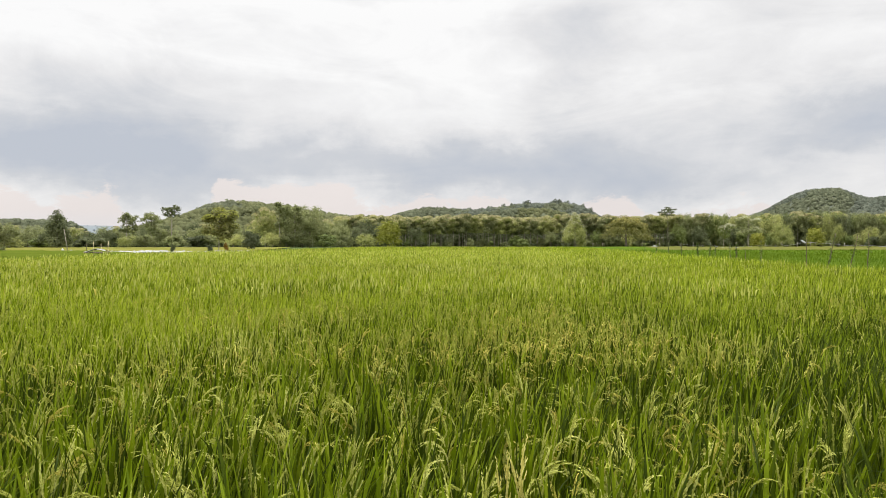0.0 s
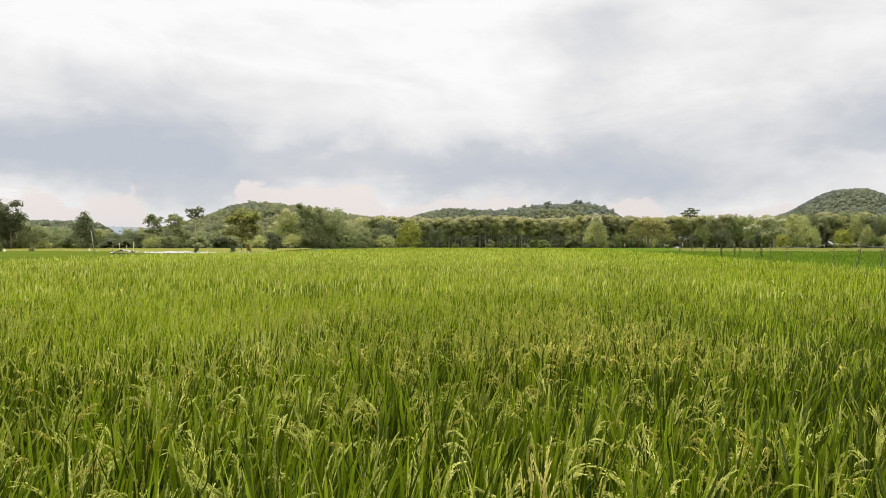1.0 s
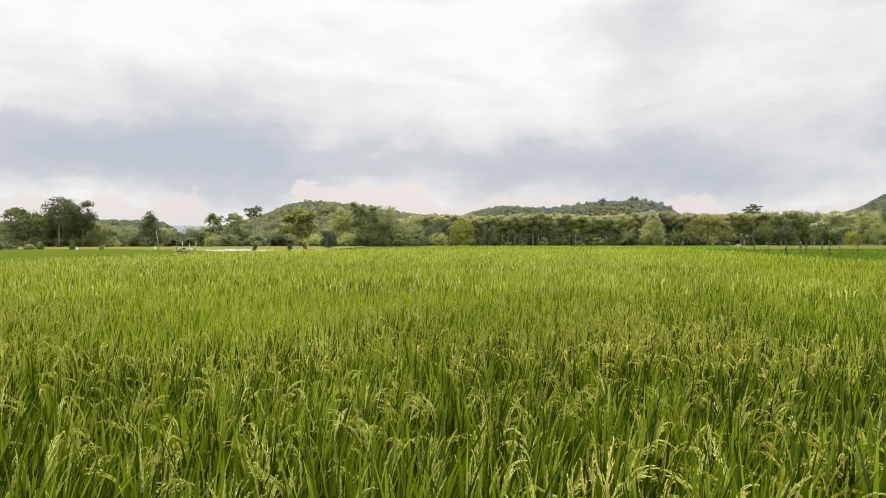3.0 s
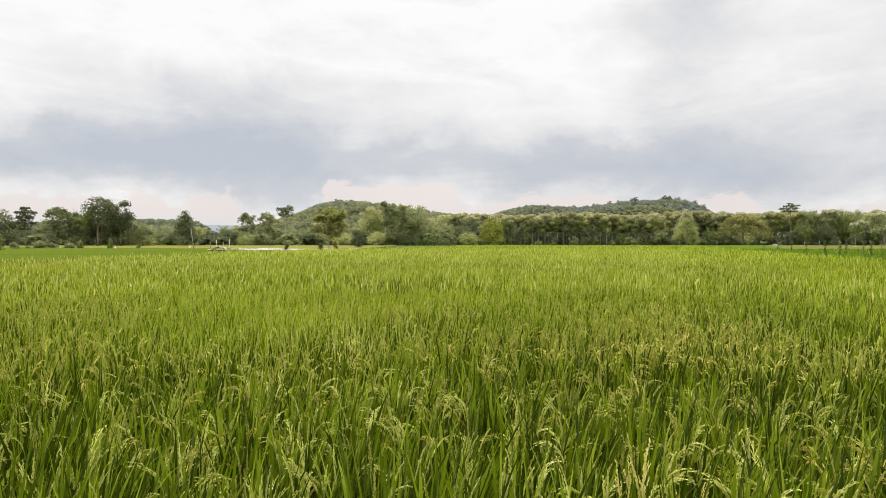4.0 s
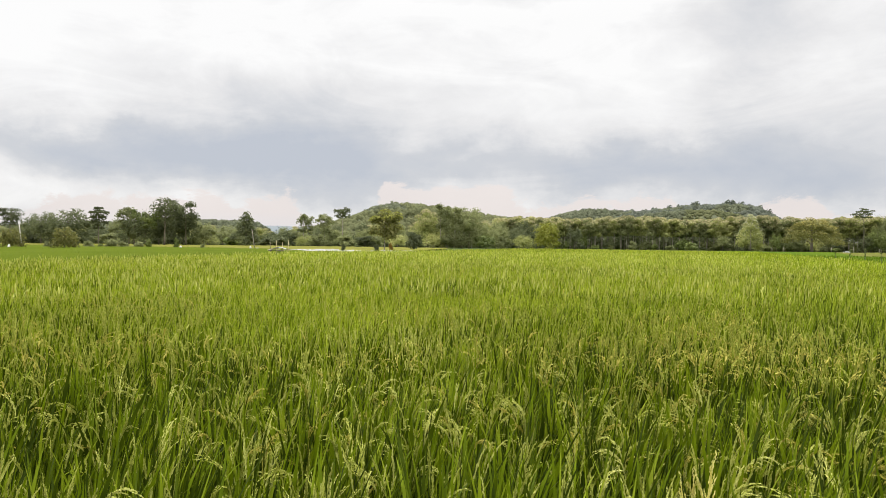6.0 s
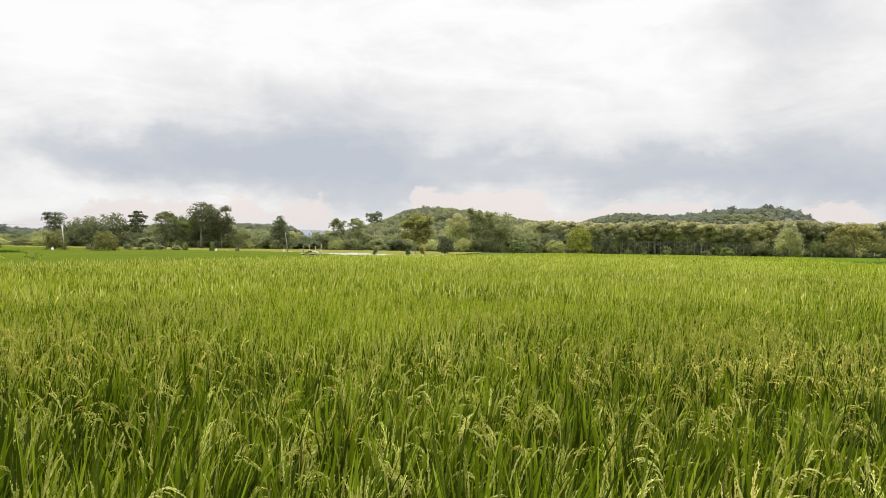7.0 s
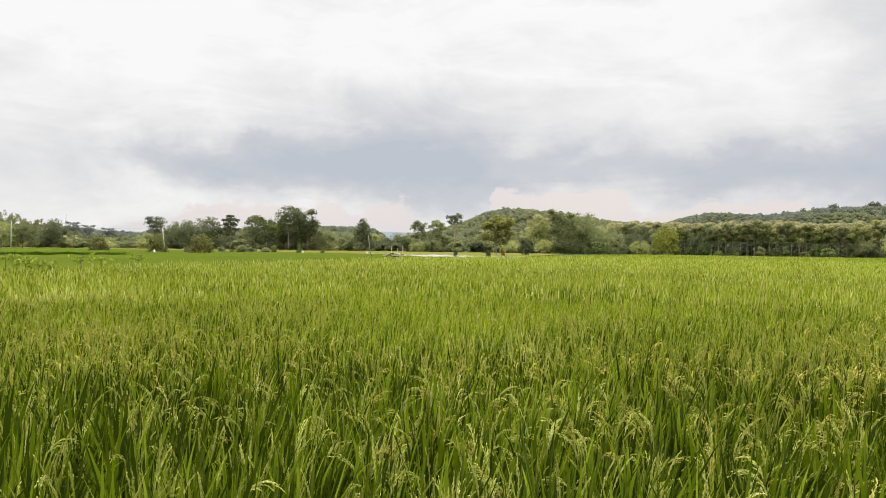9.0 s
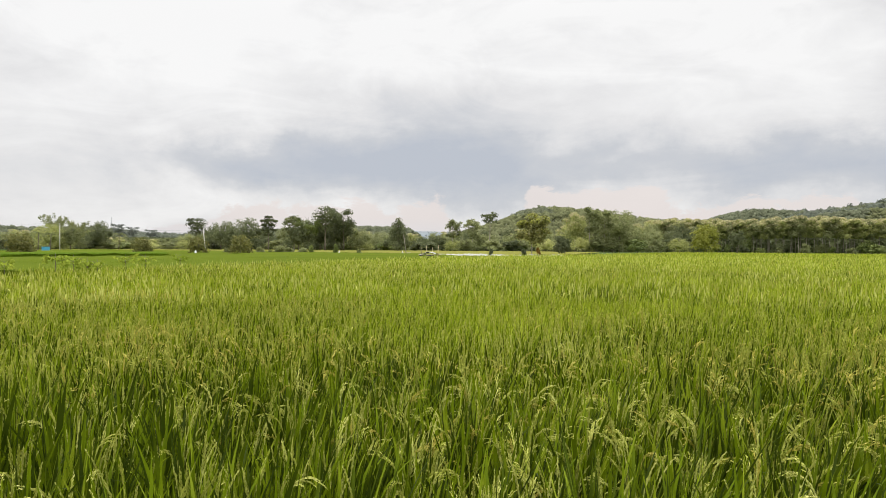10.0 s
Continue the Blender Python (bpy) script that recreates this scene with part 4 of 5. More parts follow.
def lobes_of(rng, kind, H, W):
    """Crown lobes: x, y, z, horizontal radius, vertical radius."""
    out = []
    if kind == "round":
        out.append((0, 0, H * 0.52, W * 0.34, H * 0.32))
        for k in range(15):
            a = k * 2.4 + rng.uniform(-0.4, 0.4)
            f = (k + rng.uniform(0, 1)) / 15
            z = H * (0.22 + 0.68 * f)
            r = W * rng.uniform(0.10, 0.22)
            q = W * 0.38 * rng.uniform(0.65, 1.15) * math.sqrt(max(0.08, 1 - ((f - 0.4) / 0.68) ** 2))
            out.append((q * math.cos(a), q * math.sin(a), z, r, r * rng.uniform(0.7, 1.1)))
    elif kind == "tall":
        for k in range(20):
            d = np.array(rng.normal(0, 1, 3))
            d *= rng.uniform(0.55, 1.1) / np.linalg.norm(d)
            r = W * rng.uniform(0.10, 0.19)
            out.append((d[0] * W * 0.40, d[1] * W * 0.40, H * (0.62 + 0.32 * d[2]), r, r * rng.uniform(0.8, 1.2)))
    elif kind == "teak":
        for k in range(7):
            z = H * (0.50 + 0.43 * k / 6)
            a = k * 2.4 + rng.uniform(-0.4, 0.4)
            q = W * 0.24 * rng.uniform(0.4, 1.2)
            r = W * rng.uniform(0.22, 0.33)
            out.append((q * math.cos(a), q * math.sin(a), z, r, r * 0.75))
    elif kind == "tiered":
        for k, (z, w) in enumerate(((0.45, 0.30), (0.6, 0.45), (0.74, 0.42), (0.86, 0.48), (0.97, 0.2))):
            for j in range(4):
                a = j * 1.57 + k + rng.uniform(-0.3, 0.3)
                q = W * w * 0.65
                out.append((q * math.cos(a), q * math.sin(a), H * z, W * w * 0.34, H * 0.035))
    elif kind == "umbrella":
        for k in range(22):
            a = k * 2.4 + rng.uniform(-0.5, 0.5)
            q = W * 0.42 * math.sqrt((k + 0.5) / 22) * rng.uniform(0.6, 1.1)
            tier = (0.93, 0.82, 0.70, 0.56)[int(rng.integers(4))]
            out.append((q * math.cos(a), q * math.sin(a), H * (tier + rng.uniform(-0.04, 0.04)) - 0.12 * q, W * rng.uniform(0.13, 0.22), H * rng.uniform(0.05, 0.085)))
    elif kind == "cone":
        for k in range(20):
            a = k * 2.4 + rng.uniform(-0.4, 0.4)
            f = (k + rng.uniform(0, 1)) / 20
            q = W * 0.40 * (1.02 - f) ** 0.8 * rng.uniform(0.6, 1.1)
            r = W * (0.20 - 0.10 * f)
            out.append((q * math.cos(a), q * math.sin(a), H * (0.12 + 0.82 * f), r, r * 0.9))
    elif kind == "mass":
        out.append((0, 0, H * 0.42, W * 0.36, H * 0.36))
        for k in range(22):
            a = k * 2.4 + rng.uniform(-0.4, 0.4)
            f = (k + rng.uniform(0, 1)) / 22
            z = H * (0.08 + 0.80 * f)
            r = W * rng.uniform(0.10, 0.20)
            q = W * 0.40 * rng.uniform(0.75, 1.15) * math.sqrt(max(0.06, 1 - ((f - 0.30) / 0.75) ** 2))
            out.append((q * math.cos(a), q * math.sin(a), z, r, r * rng.uniform(0.8, 1.1)))
    elif kind == "dome":
        for k in range(34):
            a = k * 2.4
            q = W * 0.44 * math.sqrt((k + 0.5) / 34)
            e = q / (W * 0.46)
            out.append((q * math.cos(a), q * math.sin(a), H * (0.84 - 0.58 * e ** 2.4 + rng.uniform(-0.10, 0.06)), W * rng.uniform(0.09, 0.13), H * rng.uniform(0.09, 0.15)))
    elif kind == "pagoda":
        for z, w, n in ((0.985, 0.10, 2), (0.93, 0.30, 6), (0.865, 0.46, 9), (0.80, 0.26, 5)):
            for j in range(n):
                a = j * 2.4 + z * 40
                q = W * w * rng.uniform(0.35, 1.05)
                out.append((q * math.cos(a), q * math.sin(a), H * (z + rng.uniform(-0.012, 0.012)), W * 0.13, H * 0.016))
    elif kind == "plume":
        for k in range(14):
            a = k * 2.4
            q = W * 0.33 * math.sqrt((k + 0.5) / 14)
            out.append((q * math.cos(a), q * math.sin(a), H * (0.80 + rng.uniform(-0.13, 0.14)), W * rng.uniform(0.13, 0.2), H * rng.uniform(0.05, 0.08)))
    elif kind == "bush":
        for k in range(9):
            a = k * 2.4
            f = ((k * 4) % 9) / 9
            q = W * 0.30 * math.sqrt(1 - 0.85 * f) * rng.uniform(0.7, 1.0)
            out.append((q * math.cos(a), q * math.sin(a), H * (0.2 + 0.58 * f), W * rng.uniform(0.17, 0.24), H * rng.uniform(0.17, 0.24)))
    return out


TREE_KINDS = {}


def tree_model(key, kind, H, W, leaf, n, size, bark, seed, trunk_r=0.18, bloom=None, core=True, limbs=5, start=0.4, stretch=1.4, shell=(0.5, 1.2)):
    """Meshes of one tree form, of height H and crown width W."""
    rng = np.random.default_rng(seed)
    n, size = int(n * 1.75), size * 0.73
    lobes = lobes_of(rng, kind, H, W)
    crown = make_crown(rng, lobes, n, size, stretch, core, shell).mesh("crown", leaf)
    trunk = make_trunk(rng, H * (0.86 if kind not in ("bush",) else 0.6), trunk_r, limbs, start, 0.12 if kind in ("tall", "umbrella", "plume", "tiered") else 0.22).mesh("trunk", bark)
    extra = None
    if bloom:
        lob = np.array(lobes)
        m = int(n * 0.36)
        high = np.maximum(lob[:, 2] - lob[:, 2].min(), 0.1) ** 1.5
        pick = rng.choice(len(lob), m, p=high / high.sum())
        d = rng.normal(0, 1, (m, 3))
        d[:, 2] = np.abs(d[:, 2]) + 0.4
        d /= np.linalg.norm(d, axis=1)[:, None]
        c = lob[pick, :3] + d * np.column_stack([lob[pick, 3], lob[pick, 3], lob[pick, 4]]) * 1.08
        h = Heap()
        leaf_tips(h, c, d + rng.normal(0, 0.5, (m, 3)), size * rng.uniform(0.5, 0.95, m), rng, 1.1)
        extra = h.mesh("blossom", bloom)
    TREE_KINDS[key] = (crown, trunk, extra, H, W)


tree_model("round_a", "round", 10, 9, LEAF_MIXED, 1700, 0.36, BARK, 101)
tree_model("round_b", "round", 10, 8, LEAF_DARK, 1700, 0.36, BARK, 102)
tree_model("round_c", "round", 10, 10, LEAF_MIXED, 1800, 0.38, BARK, 103)
tree_model("round_pale", "round", 10, 9, LEAF_TEAK, 1600, 0.38, BARK_PALE, 104, bloom=TEAK_BLOOM)
tree_model("mass_a", "mass", 10, 10, LEAF_MIXED, 2000, 0.36, BARK, 131)
tree_model("mass_b", "mass", 10, 10, LEAF_DARK, 2000, 0.36, BARK, 132)
tree_model("mass_c", "mass", 10, 10, LEAF_TEAK, 2000, 0.36, BARK_PALE, 133)
tree_model("mass_fresh", "mass", 10, 10, LEAF_FRESH, 1800, 0.36, BARK, 134)
tree_model("tall_a", "tall", 14, 7, LEAF_MIXED, 1050, 0.42, BARK_PALE, 105, 0.13, core=False, shell=(0.3, 1.15))
tree_model("tall_fresh", "tall", 14, 8, LEAF_FRESH, 1900, 0.40, BARK, 139, 0.14, core=False, shell=(0.3, 1.15))
tree_model("tall_b", "tall", 14, 8, LEAF_DARK, 1900, 0.40, BARK, 106, 0.14, core=False, shell=(0.3, 1.15))
tree_model("tall_bloom", "tall", 14, 8, LEAF_MIXED, 1300, 0.42, BARK_PALE, 135, 0.16, WHITE_BLOOM, core=False, shell=(0.3, 1.15))
tree_model("teak_a", "teak", 13, 6.5, LEAF_TEAK, 900, 0.46, BARK_PALE, 107, 0.13, TEAK_BLOOM)
tree_model("teak_b", "teak", 13, 6.0, LEAF_TEAK, 900, 0.46, BARK_PALE, 108, 0.12, TEAK_BLOOM)
tree_model("teak_c", "teak", 13, 7.0, LEAF_MIXED, 900, 0.46, BARK_PALE, 109, 0.13, TEAK_BLOOM)
tree_model("dome", "dome", 11, 20, LEAF_OLIVE, 3200, 0.42, BARK, 110, 0.42, AMBER_BLOOM, True, 8, 0.25)
tree_model("cone", "cone", 12, 11, LEAF_TEAK, 2000, 0.40, BARK_PALE, 136, 0.16, WHITE_BLOOM)
tree_model("pagoda", "pagoda", 16, 9, LEAF_DARK, 420, 0.5, BARK, 137, 0.16, None, False, 4, 0.78, shell=(0.2, 1.05))
tree_model("tiered", "tiered", 15, 9, LEAF_DARK, 1200, 0.6, BARK, 111, 0.2, None, False, 3, 0.6, shell=(0.2, 1.05))
tree_model("far_umbrella", "umbrella", 16, 11, HAZY_TREE, 700, 0.7, BARK_PALE, 140, 0.25, None, False, 6, 0.5, shell=(0.3, 1.05))
tree_model("umbrella", "umbrella", 16, 11, LEAF_DARK, 1300, 0.45, BARK, 112, 0.25, None, False, 6, 0.5, shell=(0.3, 1.05))
tree_model("plume", "plume", 17, 8, LEAF_DARK, 330, 0.55, BARK_PALE, 113, 0.2, None, False, 4, 0.7, shell=(0.3, 1.05))
tree_model("bush_a", "bush", 3, 4, LEAF_MIXED, 560, 0.30, BARK, 114, 0.06)
tree_model("bush_b", "bush", 3, 4, LEAF_DARK, 560, 0.30, BARK, 115, 0.06)
tree_model("shrub_round", "mass", 3, 4, LEAF_OLIVE, 900, 0.22, BARK, 141, 0.06)
tree_model("bush_fresh", "bush", 3, 4, LEAF_FRESH, 560, 0.30, BARK, 116, 0.06)
tree_model("bush_bright", "mass", 8, 9, LEAF_BRIGHT, 1800, 0.40, BARK, 117, 0.15)
tree_model("bush_rust", "bush", 3, 3, LEAF_RUST, 260, 0.4, BARK, 118, 0.05, None, False)
tree_model("young_bloom", "teak", 8, 6.5, LEAF_FRESH, 700, 0.42, BARK_PALE, 119, 0.11, WHITE_BLOOM, False, 5, 0.4, shell=(0.4, 1.1))
# LEAF_BRIGHT sprays are highlights painted on the crown as lighter leaves
tree_model("field_tree", "tall", 8, 7, LEAF_OLIVE, 1800, 0.36, BARK_PALE, 123, 0.07, LEAF_BRIGHT, False, 6, 0.35, shell=(0.3, 1.15))
tree_model("cone_dark", "cone", 10, 9, LEAF_DARK, 2000, 0.38, BARK, 120)
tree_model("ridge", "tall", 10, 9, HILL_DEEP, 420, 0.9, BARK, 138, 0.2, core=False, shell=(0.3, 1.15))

tree_rng = np.random.default_rng(77)


def tree(key, bearing, reach, height, width, name, label, category="tree", group="", z=0.0):
    crown, trunk, extra, H, W = TREE_KINDS[key]
    ob = new(name)
    at = polar(bearing, reach, z)
    ob.empty_display_size = 0.5
    ob.matrix_basis = Matrix.Translation(at) @ pose(0, 0, 0, 0, 0, tree_rng.uniform(0, 360)) @ Matrix.Diagonal((width / W, width / W, height / H, 1))
    part("trunk", trunk, ob)
    part("crown", crown, ob)
    if extra:
        part("blossom", extra, ob, "bright crown sprays: cream flowers, amber tips, painted highlights")
    return tagged(ob, label, category, group)


def rise_to_height(rise, reach):
    return reach * math.tan(radians(rise)) + 1.75


# feature trees: form, bearing, range, rise of the top, width, name, label
FEATURES = (
    ("cone_dark", -30.5, 225, 2.5, 10.5, "tree", "tall leafy tree with a dense dark green crown"),
    ("tall_a", -25.7, 250, 2.62, 8.5, "tree", "tall airy tree with an open grey-green crown"),
    ("tall_a", -24.0, 250, 2.68, 9.0, "tree", "tall airy tree with an open dark crown"),
    ("plume", -22.5, 245, 3.2, 8.5, "plume_tree", "slender bare-stemmed tree with a tuft crown"),
    ("field_tree", -18.9, 130, 2.75, 8.0, "teak_tree", "young big-leaved tree with yellow-green leaves"),
    ("tall_a", -13.9, 240, 3.8, 9.5, "tree", "tall airy tree with a pale stem above the thicket"),
    ("tall_a", -12.8, 245, 3.5, 10, "tree", "tall tree with a ragged open crown"),
    ("round_a", -11.5, 245, 3.2, 13.0, "tree", "broad leafy tree with an uneven crown"),
    ("round_pale", -15.2, 250, 2.95, 12.0, "tree", "broad tree with pale flowering tips"),
    ("bush_b", -16.3, 150, 1.15, 5.0, "shrub", "dark rounded shrub before the trees"),
    ("bush_bright", -4.7, 235, 1.88, 9.6, "shrub_tree", "bright yellow-green bushy tree"),
    ("round_b", -2.4, 262, 1.4, 6.5, "tree", "small rounded grey-green tree"),
    ("cone", 11.4, 268, 2.55, 11.5, "flowering_tree", "leafy cone-shaped tree speckled with cream blossom"),
    ("dome", 15.6, 258, 2.27, 19.5, "rain_tree", "wide spreading tree with olive crown and dark trunk"),
    ("pagoda", 18.95, 286, 2.95, 9.5, "tiered_tree", "tree with flat tiered branches above the wood"),
    ("tall_bloom", 25.0, 250, 2.2, 11.0, "flowering_tree", "pale-stemmed tree with cream blossom clusters"),
    ("young_bloom", 23.2, 230, 1.35, 5.5, "flowering_tree", "slim young tree tipped with cream blossom"),
    ("bush_bright", 29.6, 262, 1.15, 6.5, "shrub_tree", "low yellow-green bushy tree"),
    ("mass_c", 27.4, 268, 1.5, 8.0, "tree", "low leafy tree with yellowish crown"),
    ("bush_bright", 25.6, 240, 0.75, 5.0, "shrub", "low yellow-green bush under the flowering tree"),
    ("umbrella", -36.8, 228, 3.35, 12.0, "umbrella_tree", "tall tree with a flat layered crown"),
    ("umbrella", -36.0, 236, 2.95, 8.0, "umbrella_tree", "tall tree with a layered dark crown"),
    ("tall_b", -35.2, 230, 3.15, 9.5, "tree", "tall tree with a dense ragged dark crown"),
    ("tall_fresh", -38.2, 227, 2.95, 9.0, "tree", "leafy tree with a fresh green top"),
    ("tall_a", -39.4, 228, 2.85, 9.0, "tree", "broad grey-green tree with hanging boughs"),
    ("mass_b", -37.2, 234, 2.1, 10.0, "tree", "broad dark tree in the copse"),
    ("mass_b", -39.0, 226, 1.8, 11.0, "tree", "broad leafy tree in the copse"),
    ("mass_b", -35.4, 236, 2.4, 11.0, "tree", "broad dark tree in the copse"),
    ("mass_a", -33.8, 236, 1.5, 9.0, "tree", "leafy tree at the edge of the copse"),
    ("tiered", -41.5, 224, 2.5, 7.0, "tiered_tree", "dark tree with flat tiered branches"),
    ("mass_b", -43.6, 235, 2.32, 14.0, "tree", "massive rounded dark green tree"),
    ("mass_b", -45.3, 238, 2.0, 11.0, "tree", "broad dark olive tree"),
    ("umbrella", -47.2, 240, 2.25, 9.0, "umbrella_tree", "tree with an uneven layered crown"),
    ("mass_b", -54.4, 240, 1.85, 9.5, "tree", "dark rounded tree beside the wires"),
    ("far_umbrella", -52.9, 400, 1.66, 9.0, "umbrella_tree", "far hazy tree with a flat airy crown"),
    ("far_umbrella", -52.0, 410, 1.45, 8.0, "umbrella_tree", "far hazy tree with a flat airy crown"),
    ("far_umbrella", -50.5, 420, 1.25, 9.0, "umbrella_tree", "far hazy tree with a flat airy crown"),
    ("mass_c", -57.6, 219, 1.6, 9.0, "tree", "rounded green tree below the bamboo"),
    ("mass_a", -56.2, 220, 1.4, 8.0, "tree", "rounded grey-green tree below the bamboo"),
)
for key, b, reach, rise, width, name, label in FEATURES:
    tree(key, b, reach, rise_to_height(rise, reach), width, name, label)


# taller trees standing along the ridge of the long hill
for b, top, width in ((-1.6, 3.15, 20), (-0.6, 3.1, 18), (3.2, 3.05, 18), (4.2, 3.2, 20), (5.2, 3.38, 19), (6.2, 3.42, 22), (7.3, 3.68, 26), (8.6, 3.45, 20), (9.4, 3.62, 22), (10.0, 3.78, 24), (10.6, 3.6, 22), (11.3, 3.42, 20), (12.0, 3.32, 20), (12.6, 3.0, 18)):
    tree("ridge", b, 1150, 34, width, "tree", "tall ridge tree standing above the hill woods", "tree", "ridge trees", rise_to_height(top, 1150) - 34)


def bamboo_clump(bearing, reach, height, width, seed):
    """Arching culms whose drooping ends are hung with fine leaf sprays."""
    rng = np.random.default_rng(seed)
    ob = new("bamboo_clump")
    ob.matrix_basis = Matrix.Translation(polar(bearing, reach, 0))
    leaves = Heap()
    u = np.linspace(0, 1, 10)
    for k in range(22):
        a = k * 2.4 + rng.uniform(-0.3, 0.3)
        hk, out = height * rng.uniform(0.72, 1.0), width * 0.5 * rng.uniform(0.3, 1.0)
        bend = out * u ** 2.6 + 0.4 * u
        rise = hk * (1.16 * u - 0.30 * u ** 5 * (0.4 + out / width))
        pts = np.column_stack([math.cos(a) * bend, math.sin(a) * bend, rise])
        h = Heap()
        tube(h, [tuple(p) for p in pts], [0.05, 0.05, 0.05, 0.045, 0.04, 0.034, 0.028, 0.02, 0.012, 0.006], 5)
        part("culm", h.mesh("culm", GREEN_CULM), ob)
        # sprays sit in clusters along the upper culm and hang down
        for f in rng.uniform(0.30, 1.0, 8) ** 0.7:
            m = 10
            q = np.array([np.interp(f, u, pts[:, i]) for i in range(3)])
            c = q + rng.normal(0, 1, (m, 3)) * np.array([0.26, 0.26, 0.34]) - np.array([0, 0, 0.5])
            leaf_tips(leaves, c, rng.normal(0, 1, (m, 3)) * np.array([1, 1, 0.3]), rng.uniform(0.14, 0.30, m), rng, 2.0)
    part("foliage", leaves.mesh("foliage", LEAF_MIXED), ob, "fine drooping grey-green leaves")
    return tagged(ob, "feathery bamboo clump with arching culms", "bamboo")


bamboo_clump(-57.2, 226, rise_to_height(2.5, 226), 11.0, 71)
bamboo_clump(-55.7, 232, rise_to_height(1.95, 232), 9.0, 72)


def palm(bearing, reach, height, spread, seed):
    """A slim stem under a head of arching split fronds."""
    rng = np.random.default_rng(seed)
    ob = new("palm")
    ob.matrix_basis = Matrix.Translation(polar(bearing, reach, 0))
    h = Heap()
    tube(h, [(0, 0, 0), (0.1, 0, height * 0.4), (0.05, 0.1, height * 0.86)], [0.14, 0.11, 0.09], 7)
    part("trunk", h.mesh("trunk", BARK), ob)
    u = np.linspace(0, 1, 7)
    for k in range(13):
        a = k * 2.4 + rng.uniform(-0.3, 0.3)
        lift = rng.uniform(0.1, 0.9)
        ln = spread * 0.5 * rng.uniform(0.8, 1.15)
        x = ln * u * (1 - 0.15 * lift)
        z = height * 0.86 + ln * (lift * u - (0.55 + 0.5 * lift) * u ** 2.2)
        rib = np.column_stack([math.cos(a) * x, math.sin(a) * x, z])
        h = Heap()
        tube(h, [tuple(p) for p in rib], [0.03, 0.028, 0.024, 0.02, 0.015, 0.01, 0.005], 3)
        n = 26
        f = rng.uniform(0.15, 1.0, n)
        c = np.column_stack([np.interp(f, u, rib[:, i]) for i in range(3)])
        side = np.where(np.arange(n) % 2, 1, -1)[:, None] * np.array([-math.sin(a), math.cos(a), -0.5])
        leaf_cards(h, c + side * 0.16, np.cross(side, np.array([math.cos(a), math.sin(a), 0.2])), rng.uniform(0.12, 0.2, n), rng, 2.2)
        part("frond", h.mesh("frond", LEAF_MIXED), ob)
    return tagged(ob, "small palm with drooping split fronds", "palm", "palms")


for i, (b, reach, rise, spread) in enumerate(((-58.3, 208, 1.05, 5.0), (-57.5, 206, 0.95, 4.6), (-52.9, 222, 1.0, 5.0))):
    palm(b, reach, rise_to_height(rise, reach), spread, 80 + i)

# the mixed belt of trees along the left: bearing and rise of its outline
BELT_B = (-66, -61, -58, -56, -54, -52, -50, -49, -48, -46, -43, -41.8, -40.6, -39.4, -36, -34, -32, -30, -28, -26, -23, -20, -17, -14, -11, -8, -5)
BELT_R = (1.15, 1.2, 1.35, 1.05, 0.95, 0.72, 0.62, 0.72, 1.1, 1.6, 1.75, 1.6, 1.15, 1.7, 2.0, 1.35, 1.35, 1.4, 1.25, 1.5, 1.7, 1.75, 1.9, 2.3, 2.3, 2.2, 2.05)
b = -66.0
while b < -4.6:
    rise = float(np.interp(b, BELT_B, BELT_R))
    for row, (reach, f) in enumerate(((272, 1.0), (256, 0.72), (243, 0.42))):
        rr = rise * f * tree_rng.uniform(0.82, 1.04)
        key = ("mass_a", "mass_b", "round_c", "round_pale", "mass_a", "mass_b")[int(tree_rng.integers(6))]
        if row == 2:
            key = ("bush_a", "bush_b", "mass_a", "bush_fresh", "mass_c", "bush_b")[int(tree_rng.integers(6))]
        d = reach + tree_rng.uniform(-6, 6)
        tree(key, b + tree_rng.uniform(-0.5, 0.5), d, rise_to_height(rr, d), tree_rng.uniform(7.5, 10.5), "tree" if row < 2 else "shrub",
             "leafy mixed tree in the dense belt" if row < 2 else "shrub at the foot of the tree belt", "tree" if row < 2 else "shrub", "tree belt")
    b += 1.55

# the teak plantation: rows of pale straight stems under a closed flowering canopy
for row, reach in enumerate((296, 302, 309)):
    b = -9.0 + row * 0.4
    while b < 39:
        key = ("teak_a", "teak_b", "teak_c")[int(tree_rng.integers(3))]
        if b > 20 and tree_rng.uniform() < 0.75:
            key = ("mass_a", "round_c", "mass_c", "mass_fresh", "mass_b")[int(tree_rng.integers(5))]
        d = reach + tree_rng.uniform(-2, 2)
        rise = 2.22 + 0.1 * math.sin(b * 0.7) + tree_rng.uniform(-0.14, 0.1)
        tree(key, b, d, rise_to_height(rise, d), tree_rng.uniform(6.4, 8.2), "teak_tree", "straight plantation tree with cream blossom on top", "tree", "teak plantation")
        b += (0.52, 0.56, 0.9)[row]
# small trees mixed in along the plantation's edge
b = -7.5
while b < 38:
    key = ("mass_a", "mass_b", "mass_c", "mass_fresh", "round_c", "mass_b")[int(tree_rng.integers(6))]
    d = 291 + tree_rng.uniform(-4, 3)
    tree(key, b, d, tree_rng.uniform(3.5, 7.5) * (1.25 if b > 19 else 1.0), tree_rng.uniform(4.5, 7.5), "tree", "small leafy tree at the plantation's edge", "tree", "plantation edge")
    b += tree_rng.uniform(1.0, 4.2) * (0.45 if b > 9 else 1.0)
